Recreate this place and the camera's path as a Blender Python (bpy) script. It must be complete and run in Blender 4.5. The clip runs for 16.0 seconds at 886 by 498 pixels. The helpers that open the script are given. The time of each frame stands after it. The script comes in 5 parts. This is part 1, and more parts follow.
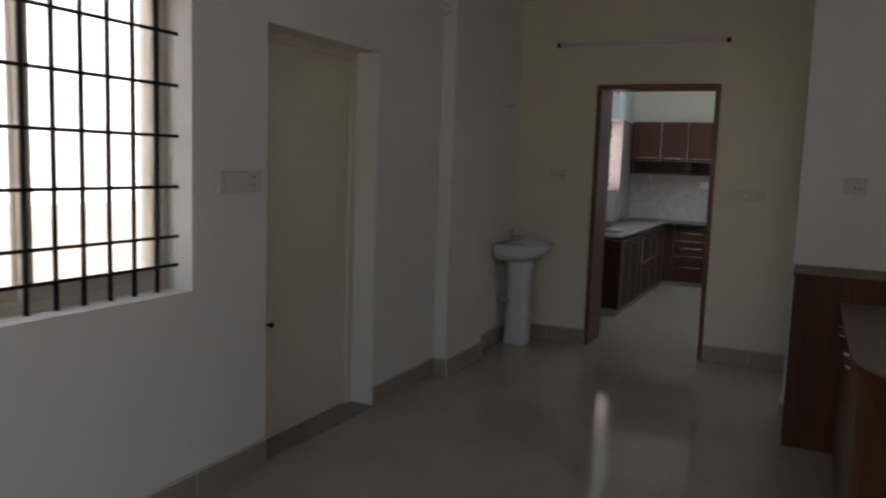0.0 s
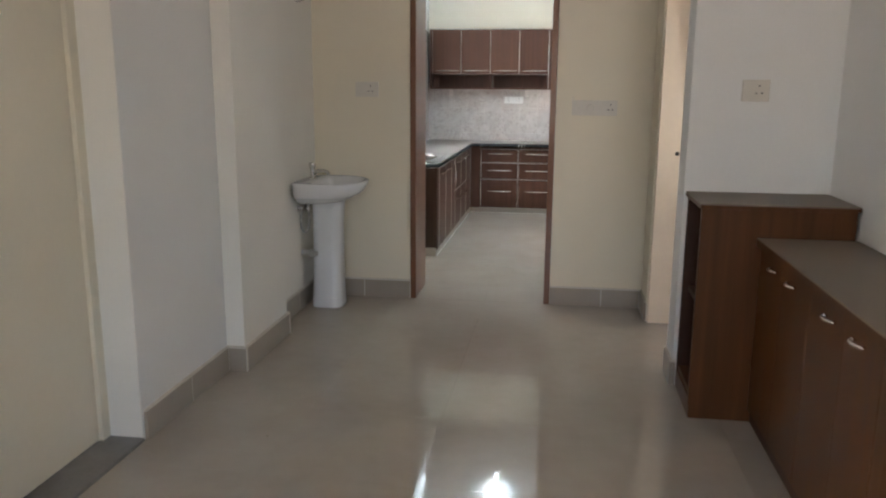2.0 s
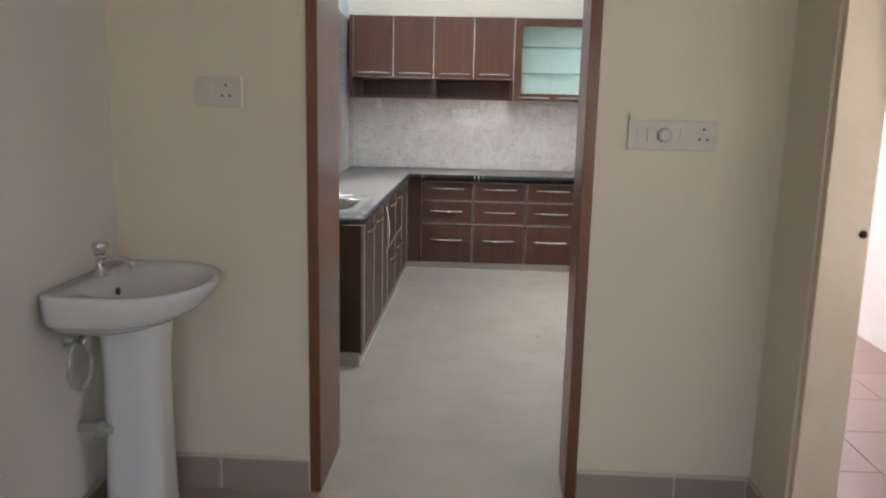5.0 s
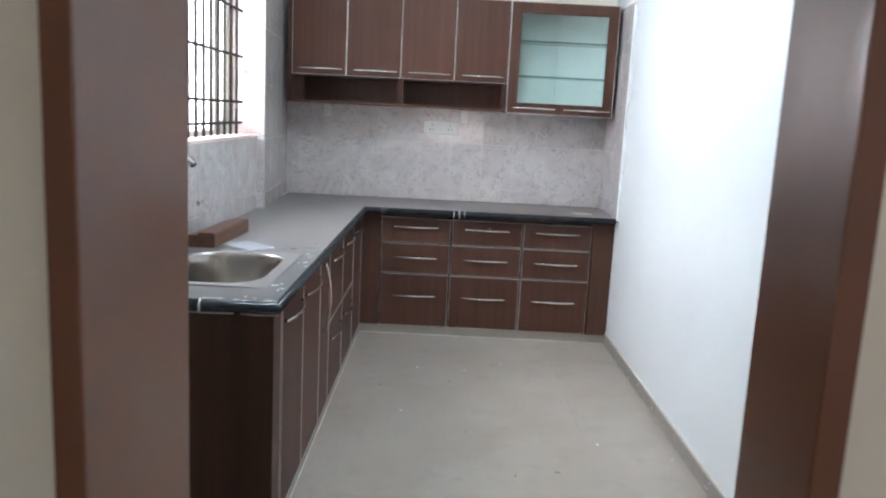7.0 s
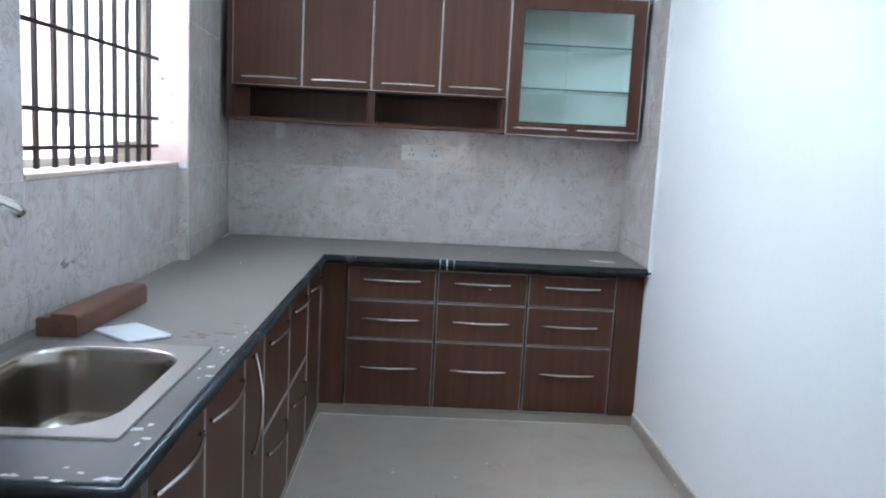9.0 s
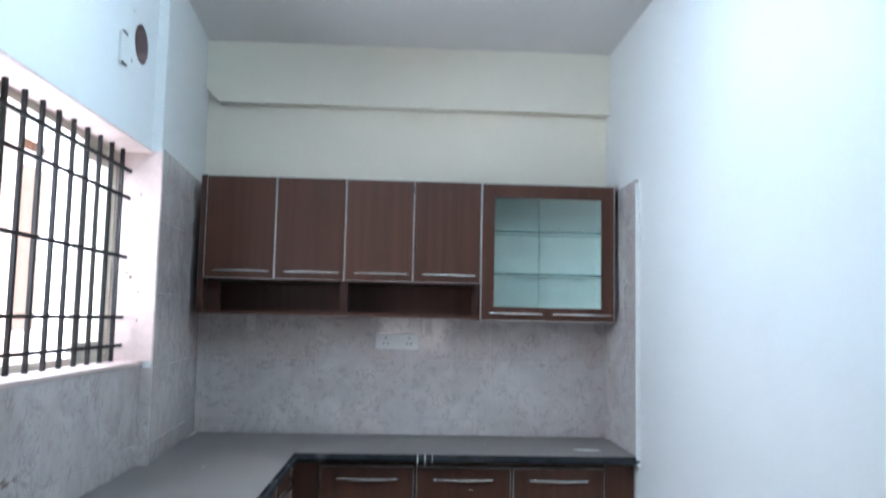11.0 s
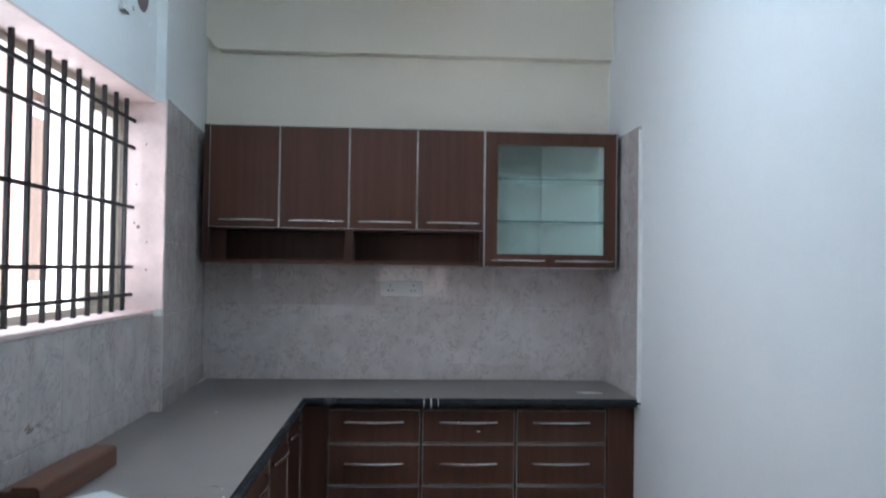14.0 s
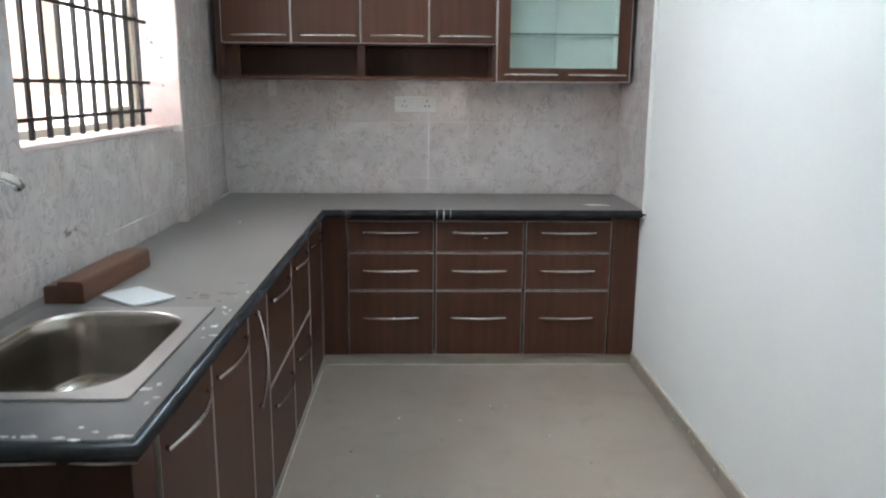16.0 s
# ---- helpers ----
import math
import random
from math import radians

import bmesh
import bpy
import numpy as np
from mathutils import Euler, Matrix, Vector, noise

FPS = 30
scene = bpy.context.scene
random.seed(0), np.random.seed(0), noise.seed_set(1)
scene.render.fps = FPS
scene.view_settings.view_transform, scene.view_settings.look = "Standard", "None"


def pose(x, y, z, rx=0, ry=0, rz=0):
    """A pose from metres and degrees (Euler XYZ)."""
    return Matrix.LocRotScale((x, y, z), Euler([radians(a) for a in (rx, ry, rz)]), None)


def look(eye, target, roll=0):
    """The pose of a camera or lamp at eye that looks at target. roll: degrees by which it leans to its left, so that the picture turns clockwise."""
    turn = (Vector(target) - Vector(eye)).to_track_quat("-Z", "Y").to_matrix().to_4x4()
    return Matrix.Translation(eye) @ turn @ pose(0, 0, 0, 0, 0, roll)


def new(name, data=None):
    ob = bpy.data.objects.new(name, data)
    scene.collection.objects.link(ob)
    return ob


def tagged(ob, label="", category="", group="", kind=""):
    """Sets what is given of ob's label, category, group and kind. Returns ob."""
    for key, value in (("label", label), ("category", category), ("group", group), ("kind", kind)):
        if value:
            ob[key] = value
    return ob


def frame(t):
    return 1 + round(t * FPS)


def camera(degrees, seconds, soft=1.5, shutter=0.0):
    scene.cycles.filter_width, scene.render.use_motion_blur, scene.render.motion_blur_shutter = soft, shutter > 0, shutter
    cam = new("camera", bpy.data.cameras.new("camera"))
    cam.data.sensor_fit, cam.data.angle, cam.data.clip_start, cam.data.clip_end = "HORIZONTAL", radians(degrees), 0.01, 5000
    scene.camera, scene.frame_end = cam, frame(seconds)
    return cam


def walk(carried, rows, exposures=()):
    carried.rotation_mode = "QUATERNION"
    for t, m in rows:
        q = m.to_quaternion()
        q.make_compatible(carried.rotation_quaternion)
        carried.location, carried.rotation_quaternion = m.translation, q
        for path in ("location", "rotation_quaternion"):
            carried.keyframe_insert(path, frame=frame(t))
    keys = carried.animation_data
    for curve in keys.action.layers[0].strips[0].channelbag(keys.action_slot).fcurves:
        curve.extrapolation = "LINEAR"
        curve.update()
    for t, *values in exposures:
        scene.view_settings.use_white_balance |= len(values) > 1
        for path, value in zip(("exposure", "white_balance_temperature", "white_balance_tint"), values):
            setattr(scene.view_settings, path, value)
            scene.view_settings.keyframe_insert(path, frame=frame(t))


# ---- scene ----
cam = camera(59.3, 16.0, 2.1, 0.4)
PATH = [
    (0, (0.246, -0.622, 1.476), (-0.601, 1.176, 1.25), 2.0),
    (0.5, (0.029, -0.409, 1.455), (-0.603, 1.475, 1.222), 2.1),
    (1, (-0.193, -0.161, 1.467), (-0.592, 1.782, 1.215), 1.5),
    (1.5, (-0.315, 0.167, 1.442), (-0.583, 2.13, 1.163), 1.3),
    (2, (-0.4, 0.555, 1.419), (-0.689, 2.492, 1.011), 0.4),
    (2.5, (-0.5, 0.938, 1.427), (-0.668, 2.891, 1.028), 0.2),
    (3, (-0.563, 1.378, 1.414), (-0.704, 3.336, 1.029), -0.0),
    (3.5, (-0.64, 1.77, 1.399), (-0.819, 3.724, 1.011), 0.0),
    (6, (-0.871, 3.949, 1.382), (-0.901, 5.917, 1.025), 2.4),
    (6.5, (-0.908, 4.348, 1.367), (-0.925, 6.318, 1.02), 2.7),
    (7, (-0.931, 4.754, 1.352), (-0.924, 6.725, 1.015), 2.9),
    (7.5, (-0.933, 5.109, 1.351), (-0.91, 7.084, 1.039), 3.3),
    (8, (-0.955, 5.447, 1.334), (-0.921, 7.425, 1.039), 3.3),
    (10.5, (-0.953, 5.908, 1.36), (-0.859, 7.905, 1.295), 1.9),
    (11, (-0.934, 5.892, 1.386), (-0.839, 7.882, 1.568), 1.2),
    (11.5, (-0.955, 5.872, 1.402), (-0.853, 7.843, 1.726), 1.1),
    (12, (-0.955, 5.862, 1.407), (-0.858, 7.804, 1.872), 1.5),
    (12.5, (-0.942, 5.849, 1.41), (-0.853, 7.789, 1.89), 1.6),
    (13, (-0.948, 5.86, 1.415), (-0.848, 7.818, 1.812), 1.7),
    (13.5, (-0.971, 5.865, 1.396), (-0.855, 7.85, 1.611), 1.5),
    (14, (-0.977, 5.864, 1.388), (-0.867, 7.86, 1.434), 0.8),
    (14.5, (-0.992, 5.876, 1.383), (-0.885, 7.871, 1.29), 0.1),
    (15, (-0.983, 5.867, 1.374), (-0.89, 7.853, 1.161), -0.2),
    (15.5, (-0.997, 5.855, 1.368), (-0.902, 7.827, 1.05), 0.0),
    (16, (-0.923, 5.758, 1.361), (-0.873, 7.716, 0.954), 0.4),
]
EXPOSE = [(0.0, 1.5, 6200, 14), (0.5, 2.1, 6300, 14), (1.0, 2.85, 6350, 15), (1.5, 3.17, 6450, 14), (3.5, 3.32, 6500, 14), (6.0, 3.3, 6200, 15), (6.5, 3.32, 6030, 15), (7.5, 2.98, 5770, 14), (8.0, 2.9, 5630, 14), (10.5, 2.75, 5500, 14), (11.0, 2.58, 5450, 12), (11.5, 2.35, 5400, 12), (12.0, 2.1, 5350, 12), (12.5, 1.87, 5300, 12),
          (13.5, 1.88, 5600, 14), (14.5, 2.18, 5700, 14), (15.0, 2.33, 5850, 14), (15.5, 2.48, 6000, 13), (16.0, 2.68, 6250, 13)]
walk(cam, [(t, look(eye, target, roll)) for t, eye, target, roll in PATH], EXPOSE)

# ---- world, sun and large lights ----
world = bpy.data.worlds.new("sky")
scene.world = world
world.use_nodes = True
wn = world.node_tree.nodes
sky = wn.new("ShaderNodeTexSky")
sky.sky_type, sky.sun_disc = "NISHITA", False
sky.sun_elevation, sky.sun_rotation = radians(55), radians(50)
sky.dust_density = 3.0
wn["Background"].inputs["Strength"].default_value = 0.15
world.node_tree.links.new(sky.outputs["Color"], wn["Background"].inputs["Color"])

sun = new("sun", bpy.data.lights.new("sun", "SUN"))
sun.data.energy, sun.data.angle, sun.data.color = 4.0, radians(0.6), (1.0, 0.95, 0.88)
AZ, EL = radians(50), radians(55)
sun.matrix_world = look((0, 0, 30), (-math.sin(AZ) * math.cos(EL) * 30, -math.cos(AZ) * math.cos(EL) * 30, 30 - math.sin(EL) * 30))


def area_lamp(name, x, y, z, toward, w, h, watts, colour):
    lamp = new(name, bpy.data.lights.new(name, "AREA"))
    lamp.data.shape, lamp.data.size, lamp.data.size_y = "RECTANGLE", w, h
    lamp.data.energy, lamp.data.color = watts, colour
    lamp.matrix_world = look((x, y, z), toward)
    return lamp


# fill lamps added in two invented, unseen openings behind the start of the walk
area_lamp("daylight_lamp", -0.4, -3.1, 1.45, (-0.4, 2, 1.2), 1.9, 1.5, 0.45, (1.0, 0.98, 0.95))
area_lamp("daylight_lamp", 0.93, -1.7, 1.45, (-1.0, 1.4, 1.3), 1.7, 1.45, 2.0, (1.0, 0.98, 0.96))

# daylight in the upper part of the balcony doorway
area_lamp("daylight_lamp", 0.345, 4.895, 1.46, (-2.0, 4.6, 1.1), 0.78, 1.2, 0.22, (1.0, 0.98, 0.95))

# daylight in the two clear halves of the kitchen window
area_lamp("daylight_lamp", -2.212, 8.035, 1.66, (0, 8.035, 1.49), 0.44, 0.69, 1.7, (0.90, 0.96, 1.0))
area_lamp("daylight_lamp", -2.212, 8.715, 1.66, (0, 8.715, 1.49), 0.60, 0.69, 2.3, (0.90, 0.96, 1.0))

# ---- helpers of this scene ----


def box(bm, x0, x1, y0, y1, z0, z1, r=0.0):
    v = [bm.verts.new(p) for p in ((x0, y0, z0), (x1, y0, z0), (x1, y1, z0), (x0, y1, z0), (x0, y0, z1), (x1, y0, z1), (x1, y1, z1), (x0, y1, z1))]
    f = [bm.faces.new([v[i] for i in q]) for q in ((3, 2, 1, 0), (4, 5, 6, 7), (0, 1, 5, 4), (1, 2, 6, 5), (2, 3, 7, 6), (3, 0, 4, 7))]
    if r:
        edges = list({e for face in f for e in face.edges})
        bmesh.ops.bevel(bm, geom=edges, offset=r, segments=2, affect="EDGES", profile=0.5)
    return bm


def boxes(*rows, r=0.0):
    bm = bmesh.new()
    for row in rows:
        one = box(bmesh.new(), *row, r=r)
        me = bpy.data.meshes.new("tmp")
        one.to_mesh(me)
        one.free()
        bm.from_mesh(me)
        bpy.data.meshes.remove(me)
    return bm


def tube(bm, pts, radius, sides=10, flat=1.0, up=(0, 0, 1)):
    """A round or flattened bar along points; radius may be a list."""
    pts = [Vector(p) for p in pts]
    rings = []
    for i, p in enumerate(pts):
        d = (pts[min(i + 1, len(pts) - 1)] - pts[max(i - 1, 0)]).normalized()
        a = d.cross(Vector(up))
        a = a.normalized() if a.length > 1e-4 else d.cross(Vector((1, 0, 0))).normalized()
        b = a.cross(d).normalized()
        rad = radius[i] if isinstance(radius, (list, tuple)) else radius
        rings.append([bm.verts.new(p + rad * (math.cos(t) * a + flat * math.sin(t) * b)) for t in (2 * math.pi * k / sides for k in range(sides))])
    skin(bm, rings)
    return bm


def skin(bm, rings, first=True, last=True):
    n = len(rings[0])
    for r0, r1 in zip(rings, rings[1:]):
        for k in range(n):
            f = bm.faces.new((r0[k], r0[(k + 1) % n], r1[(k + 1) % n], r1[k]))
            f.smooth = True
    if first:
        bm.faces.new(rings[0][::-1])
    if last:
        bm.faces.new(rings[-1])


def lathe(bm, centre, profile, axis="z", sides=24, smooth=True):
    """profile: rows of (radius, height along the axis)."""
    c = Vector(centre)
    rings = []
    for r, h in profile:
        ring = []
        for k in range(sides):
            t = 2 * math.pi * k / sides
            u, w = r * math.cos(t), r * math.sin(t)
            p = {"z": (u, w, h), "x": (h, u, w), "y": (w, h, u)}[axis]
            ring.append(bm.verts.new(c + Vector(p)))
        rings.append(ring)
    skin(bm, rings)
    return bm


def rounded(cx, cy, hx, hy, r, n=6):
    """Points of a rounded rectangle, anticlockwise."""
    out = []
    for sx, sy, a0 in ((1, 1, 0), (-1, 1, 90), (-1, -1, 180), (1, -1, 270)):
        for k in range(n + 1):
            a = radians(a0 + 90 * k / n)
            out.append((cx + sx * (hx - r) + r * math.cos(a), cy + sy * (hy - r) + r * math.sin(a)))
    return out


def part(name, bm, material, parent=None, label="", smooth=False):
    bmesh.ops.recalc_face_normals(bm, faces=bm.faces)
    me = bpy.data.meshes.new(name)
    bm.to_mesh(me)
    bm.free()
    me.materials.append(material)
    if smooth:
        for p in me.polygons:
            p.use_smooth = True
    ob = new(name, me)
    if parent is not None:
        ob.parent = parent
        root = parent
        base = Matrix.Identity(4)
        while root is not None:
            base = base @ root.matrix_basis if root.parent is None else base
            root = root.parent
        ob.matrix_parent_inverse = base.inverted() if parent.parent is None else Matrix.Identity(4)
        if parent.parent is not None:
            ob.matrix_parent_inverse = (parent.matrix_parent_inverse).inverted() @ parent.matrix_parent_inverse
    if label:
        ob["label"] = label
    return ob


def thing(name, label, category, at=(0, 0, 0), group="", kind=""):
    ob = new(name)
    ob.empty_display_size = 0.1
    ob.matrix_basis = Matrix.Translation(at)
    return tagged(ob, label, category, group, kind)


def structure(name, bm, material, label, category):
    return tagged(part(name, bm, material), label, category, "", "structure")


# ---- materials ----
def material(name, colour, rough=0.5, metal=0.0, spread=0.06, scale=6.0, grain=60.0, bump=0.0, rough_spread=0.08, spec=0.5, coat=0.0, squash=(1, 1, 1), per_piece=0.0, second=None):
    m = bpy.data.materials.new(name)
    m.use_nodes = True
    nt = m.node_tree
    n, ln = nt.nodes, nt.links
    b = n["Principled BSDF"]
    b.inputs["Metallic"].default_value = metal
    b.inputs["Specular IOR Level"].default_value = spec
    b.inputs["Coat Weight"].default_value = coat
    co = n.new("ShaderNodeTexCoord")
    mp = n.new("ShaderNodeMapping")
    mp.inputs["Scale"].default_value = squash
    ln.new(co.outputs["Object"], mp.inputs["Vector"])
    big = n.new("ShaderNodeTexNoise")
    big.inputs["Scale"].default_value, big.inputs["Detail"].default_value = scale, 5
    fine = n.new("ShaderNodeTexNoise")
    fine.inputs["Scale"].default_value, fine.inputs["Detail"].default_value = grain, 3
    for t in (big, fine):
        ln.new(mp.outputs["Vector"], t.inputs["Vector"])
    add = n.new("ShaderNodeMath")
    add.operation = "MULTIPLY_ADD"
    add.inputs[1].default_value = 0.35
    ln.new(fine.outputs["Fac"], add.inputs[0])
    ln.new(big.outputs["Fac"], add.inputs[2])
    fac = add.outputs[0]
    if per_piece:
        info = n.new("ShaderNodeObjectInfo")
        pp = n.new("ShaderNodeMath")
        pp.operation = "MULTIPLY_ADD"
        pp.inputs[1].default_value = per_piece
        ln.new(info.outputs["Random"], pp.inputs[0])
        ln.new(fac, pp.inputs[2])
        fac = pp.outputs[0]
    ramp = n.new("ShaderNodeValToRGB")
    c = Vector(colour)
    lo, hi = c * (1 - 1.7 * spread), c * (1 + 1.7 * spread)
    if second:
        lo = Vector(second)
    ramp.color_ramp.elements[0].position, ramp.color_ramp.elements[1].position = 0.30, 1.04
    ramp.color_ramp.elements[0].color = (*[min(1, v) for v in lo], 1)
    ramp.color_ramp.elements[1].color = (*[min(1, v) for v in hi], 1)
    ln.new(fac, ramp.inputs["Fac"])
    ln.new(ramp.outputs["Color"], b.inputs["Base Color"])
    rr = n.new("ShaderNodeMapRange")
    rr.inputs["From Min"].default_value, rr.inputs["From Max"].default_value = 0.25, 1.1
    rr.inputs["To Min"].default_value, rr.inputs["To Max"].default_value = max(0.02, rough - rough_spread), min(1, rough + rough_spread)
    ln.new(fac, rr.inputs["Value"])
    ln.new(rr.outputs["Result"], b.inputs["Roughness"])
    if bump:
        bp = n.new("ShaderNodeBump")
        bp.inputs["Strength"].default_value, bp.inputs["Distance"].default_value = bump, 0.004
        ln.new(fine.outputs["Fac"], bp.inputs["Height"])
        ln.new(bp.outputs["Normal"], b.inputs["Normal"])
    return m


def glass(name, tint, rough=0.0):
    m = bpy.data.materials.new(name)
    m.use_nodes = True
    b = m.node_tree.nodes["Principled BSDF"]
    b.inputs["Base Color"].default_value = (*tint, 1)
    b.inputs["Transmission Weight"].default_value = 1.0
    b.inputs["Roughness"].default_value = rough
    b.inputs["IOR"].default_value = 1.1
    return m


def lamp_material(name, colour, strength):
    m = bpy.data.materials.new(name)
    m.use_nodes = True
    b = m.node_tree.nodes["Principled BSDF"]
    b.inputs["Base Color"].default_value = (0.9, 0.9, 0.9, 1)
    b.inputs["Emission Color"].default_value = (*colour, 1)
    b.inputs["Emission Strength"].default_value = strength
    return m


CREAM = material("cream wall paint", (0.72, 0.66, 0.53), 0.6, spread=0.03, scale=1.2, grain=90, bump=0.08)
WHITE = material("off-white wall paint", (0.76, 0.76, 0.74), 0.6, spread=0.03, scale=1.1, grain=90, bump=0.08)
PALE = material("pale cream wall paint", (0.75, 0.73, 0.67), 0.6, spread=0.03, scale=1.1, grain=90, bump=0.08)
KCREAM = material("pale cream kitchen paint", (0.83, 0.765, 0.635), 0.6, spread=0.03, scale=1.2, grain=90, bump=0.08)
CEIL = material("white ceiling paint", (0.78, 0.75, 0.72), 0.85, spread=0.03, scale=0.9, grain=70, bump=0.06)
DOOR_CREAM = material("cream door enamel", (0.72, 0.67, 0.54), 0.4, spread=0.03, scale=2, grain=40, bump=0.04)
JAMB_TAN = material("tan frame enamel", (0.70, 0.59, 0.45), 0.42, spread=0.05, scale=3, grain=40)


def floor_tile():
    """Polished beige tile, dulled by cement dust in the kitchen; before the doorway its spill of light is put into the
    finish.
    """
    m = material("beige floor tile", (0.385, 0.340, 0.288), 0.035, spread=0.07, scale=2.2, grain=14, rough_spread=0.012, spec=0.9, per_piece=0.06)
    nt = m.node_tree
    n, ln = nt.nodes, nt.links
    b = n["Principled BSDF"]
    clean = b.inputs["Base Color"].links[0].from_socket
    gloss = b.inputs["Roughness"].links[0].from_socket
    co = n["Texture Coordinate"]

    def sums(op, a, v):
        q = n.new("ShaderNodeMath")
        q.operation = op
        for k, w in enumerate((a, v)):
            if isinstance(w, (int, float)):
                q.inputs[k].default_value = w
            else:
                ln.new(w, q.inputs[k])
        return q.outputs[0]

    def cloud(scale, detail, warp):
        t = n.new("ShaderNodeTexNoise")
        t.inputs["Scale"].default_value, t.inputs["Detail"].default_value, t.inputs["Distortion"].default_value = scale, detail, warp
        ln.new(co.outputs["Object"], t.inputs["Vector"])
        return t.outputs["Fac"]

    def ramped(v, a, c):
        r = n.new("ShaderNodeMapRange")
        r.interpolation_type = "SMOOTHSTEP"
        r.inputs["From Min"].default_value, r.inputs["From Max"].default_value = a, c
        ln.new(v, r.inputs["Value"])
        return r.outputs["Result"]

    def mixed(f, a, c):
        x = n.new("ShaderNodeMix")
        x.data_type = "RGBA"
        ln.new(f, x.inputs["Factor"])
        ln.new(a, x.inputs["A"])
        if isinstance(c, tuple):
            x.inputs["B"].default_value = c
        else:
            ln.new(c, x.inputs["B"])
        return x.outputs["Result"]

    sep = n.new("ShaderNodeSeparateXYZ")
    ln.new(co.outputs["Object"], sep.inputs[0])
    # fans out from the doorway like the light spilling through it
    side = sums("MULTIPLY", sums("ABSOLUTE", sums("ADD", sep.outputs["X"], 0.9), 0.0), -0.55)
    door_fan = sums("ADD", sep.outputs["Y"], side)
    dusty = ramped(door_fan, 4.4, 6.6)
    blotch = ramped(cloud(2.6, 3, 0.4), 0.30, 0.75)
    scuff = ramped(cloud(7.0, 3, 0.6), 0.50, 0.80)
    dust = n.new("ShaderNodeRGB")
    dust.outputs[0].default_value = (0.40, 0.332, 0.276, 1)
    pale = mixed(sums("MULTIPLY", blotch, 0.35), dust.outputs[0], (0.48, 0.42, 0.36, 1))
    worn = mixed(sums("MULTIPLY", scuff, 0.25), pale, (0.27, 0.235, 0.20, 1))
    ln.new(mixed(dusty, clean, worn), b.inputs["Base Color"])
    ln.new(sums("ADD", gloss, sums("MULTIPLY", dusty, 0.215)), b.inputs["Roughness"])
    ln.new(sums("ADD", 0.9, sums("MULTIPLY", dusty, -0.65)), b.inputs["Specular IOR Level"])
    return m


FLOOR = floor_tile()
BALC = material("pinkish balcony tile", (0.36, 0.25, 0.205), 0.4, spread=0.08, scale=2, grain=20, per_piece=0.08)
GROUT = material("grey grout", (0.40, 0.36, 0.31), 0.85, spread=0.15)
SKIRT = material("brown-grey skirting tile", (0.33, 0.285, 0.235), 0.34, spread=0.05, scale=3, grain=60, rough_spread=0.04)
SKIRT_EDGE = material("cement skirting edge", (0.60, 0.56, 0.49), 0.8, spread=0.12, scale=14, grain=70)
WALNUT = material("walnut laminate", (0.077, 0.031, 0.018), 0.44, spec=0.28, spread=0.16, scale=1.0, grain=3.2, squash=(34, 34, 1.1), rough_spread=0.06, per_piece=0.1)
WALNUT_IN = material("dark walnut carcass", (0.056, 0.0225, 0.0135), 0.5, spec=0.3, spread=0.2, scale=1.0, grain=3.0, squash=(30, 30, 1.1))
# walnut for the hall-facing end, with that side's shade put into the colour
SHADED_END_WOOD = material("walnut laminate darkened for shade", (0.040, 0.0165, 0.0082), 0.5, spec=0.2, spread=0.35, scale=1.0, grain=3.0, squash=(14, 14, 0.6))
TEAK = material("reddish teak laminate", (0.088, 0.033, 0.0095), 0.42, spec=0.2, spread=0.2, scale=1.0, grain=3.0, squash=(22, 22, 0.9), rough_spread=0.06)
TEAK_TOP = material("dusty brown laminate top", (0.20, 0.155, 0.115), 0.45, spread=0.12, scale=3, grain=30)
FRAME_WOOD = material("polished brown door frame", (0.150, 0.057, 0.024), 0.34, spec=0.4, spread=0.06, scale=1.0, grain=2.0, squash=(10, 10, 0.5), coat=0.15, rough_spread=0.03)
ALU = material("brushed aluminium edging", (0.55, 0.53, 0.51), 0.45, metal=0.6, spread=0.05)
CHROME = material("chrome", (0.70, 0.69, 0.68), 0.14, metal=1.0, spread=0.02, rough_spread=0.04)
STEEL = material("stainless steel", (0.37, 0.335, 0.305), 0.22, metal=1.0, spread=0.05, scale=2, grain=20, rough_spread=0.05)
STEEL_RIM = material("dull stainless rim", (0.31, 0.295, 0.285), 0.46, metal=0.9, spread=0.06, scale=9, grain=50, rough_spread=0.05)


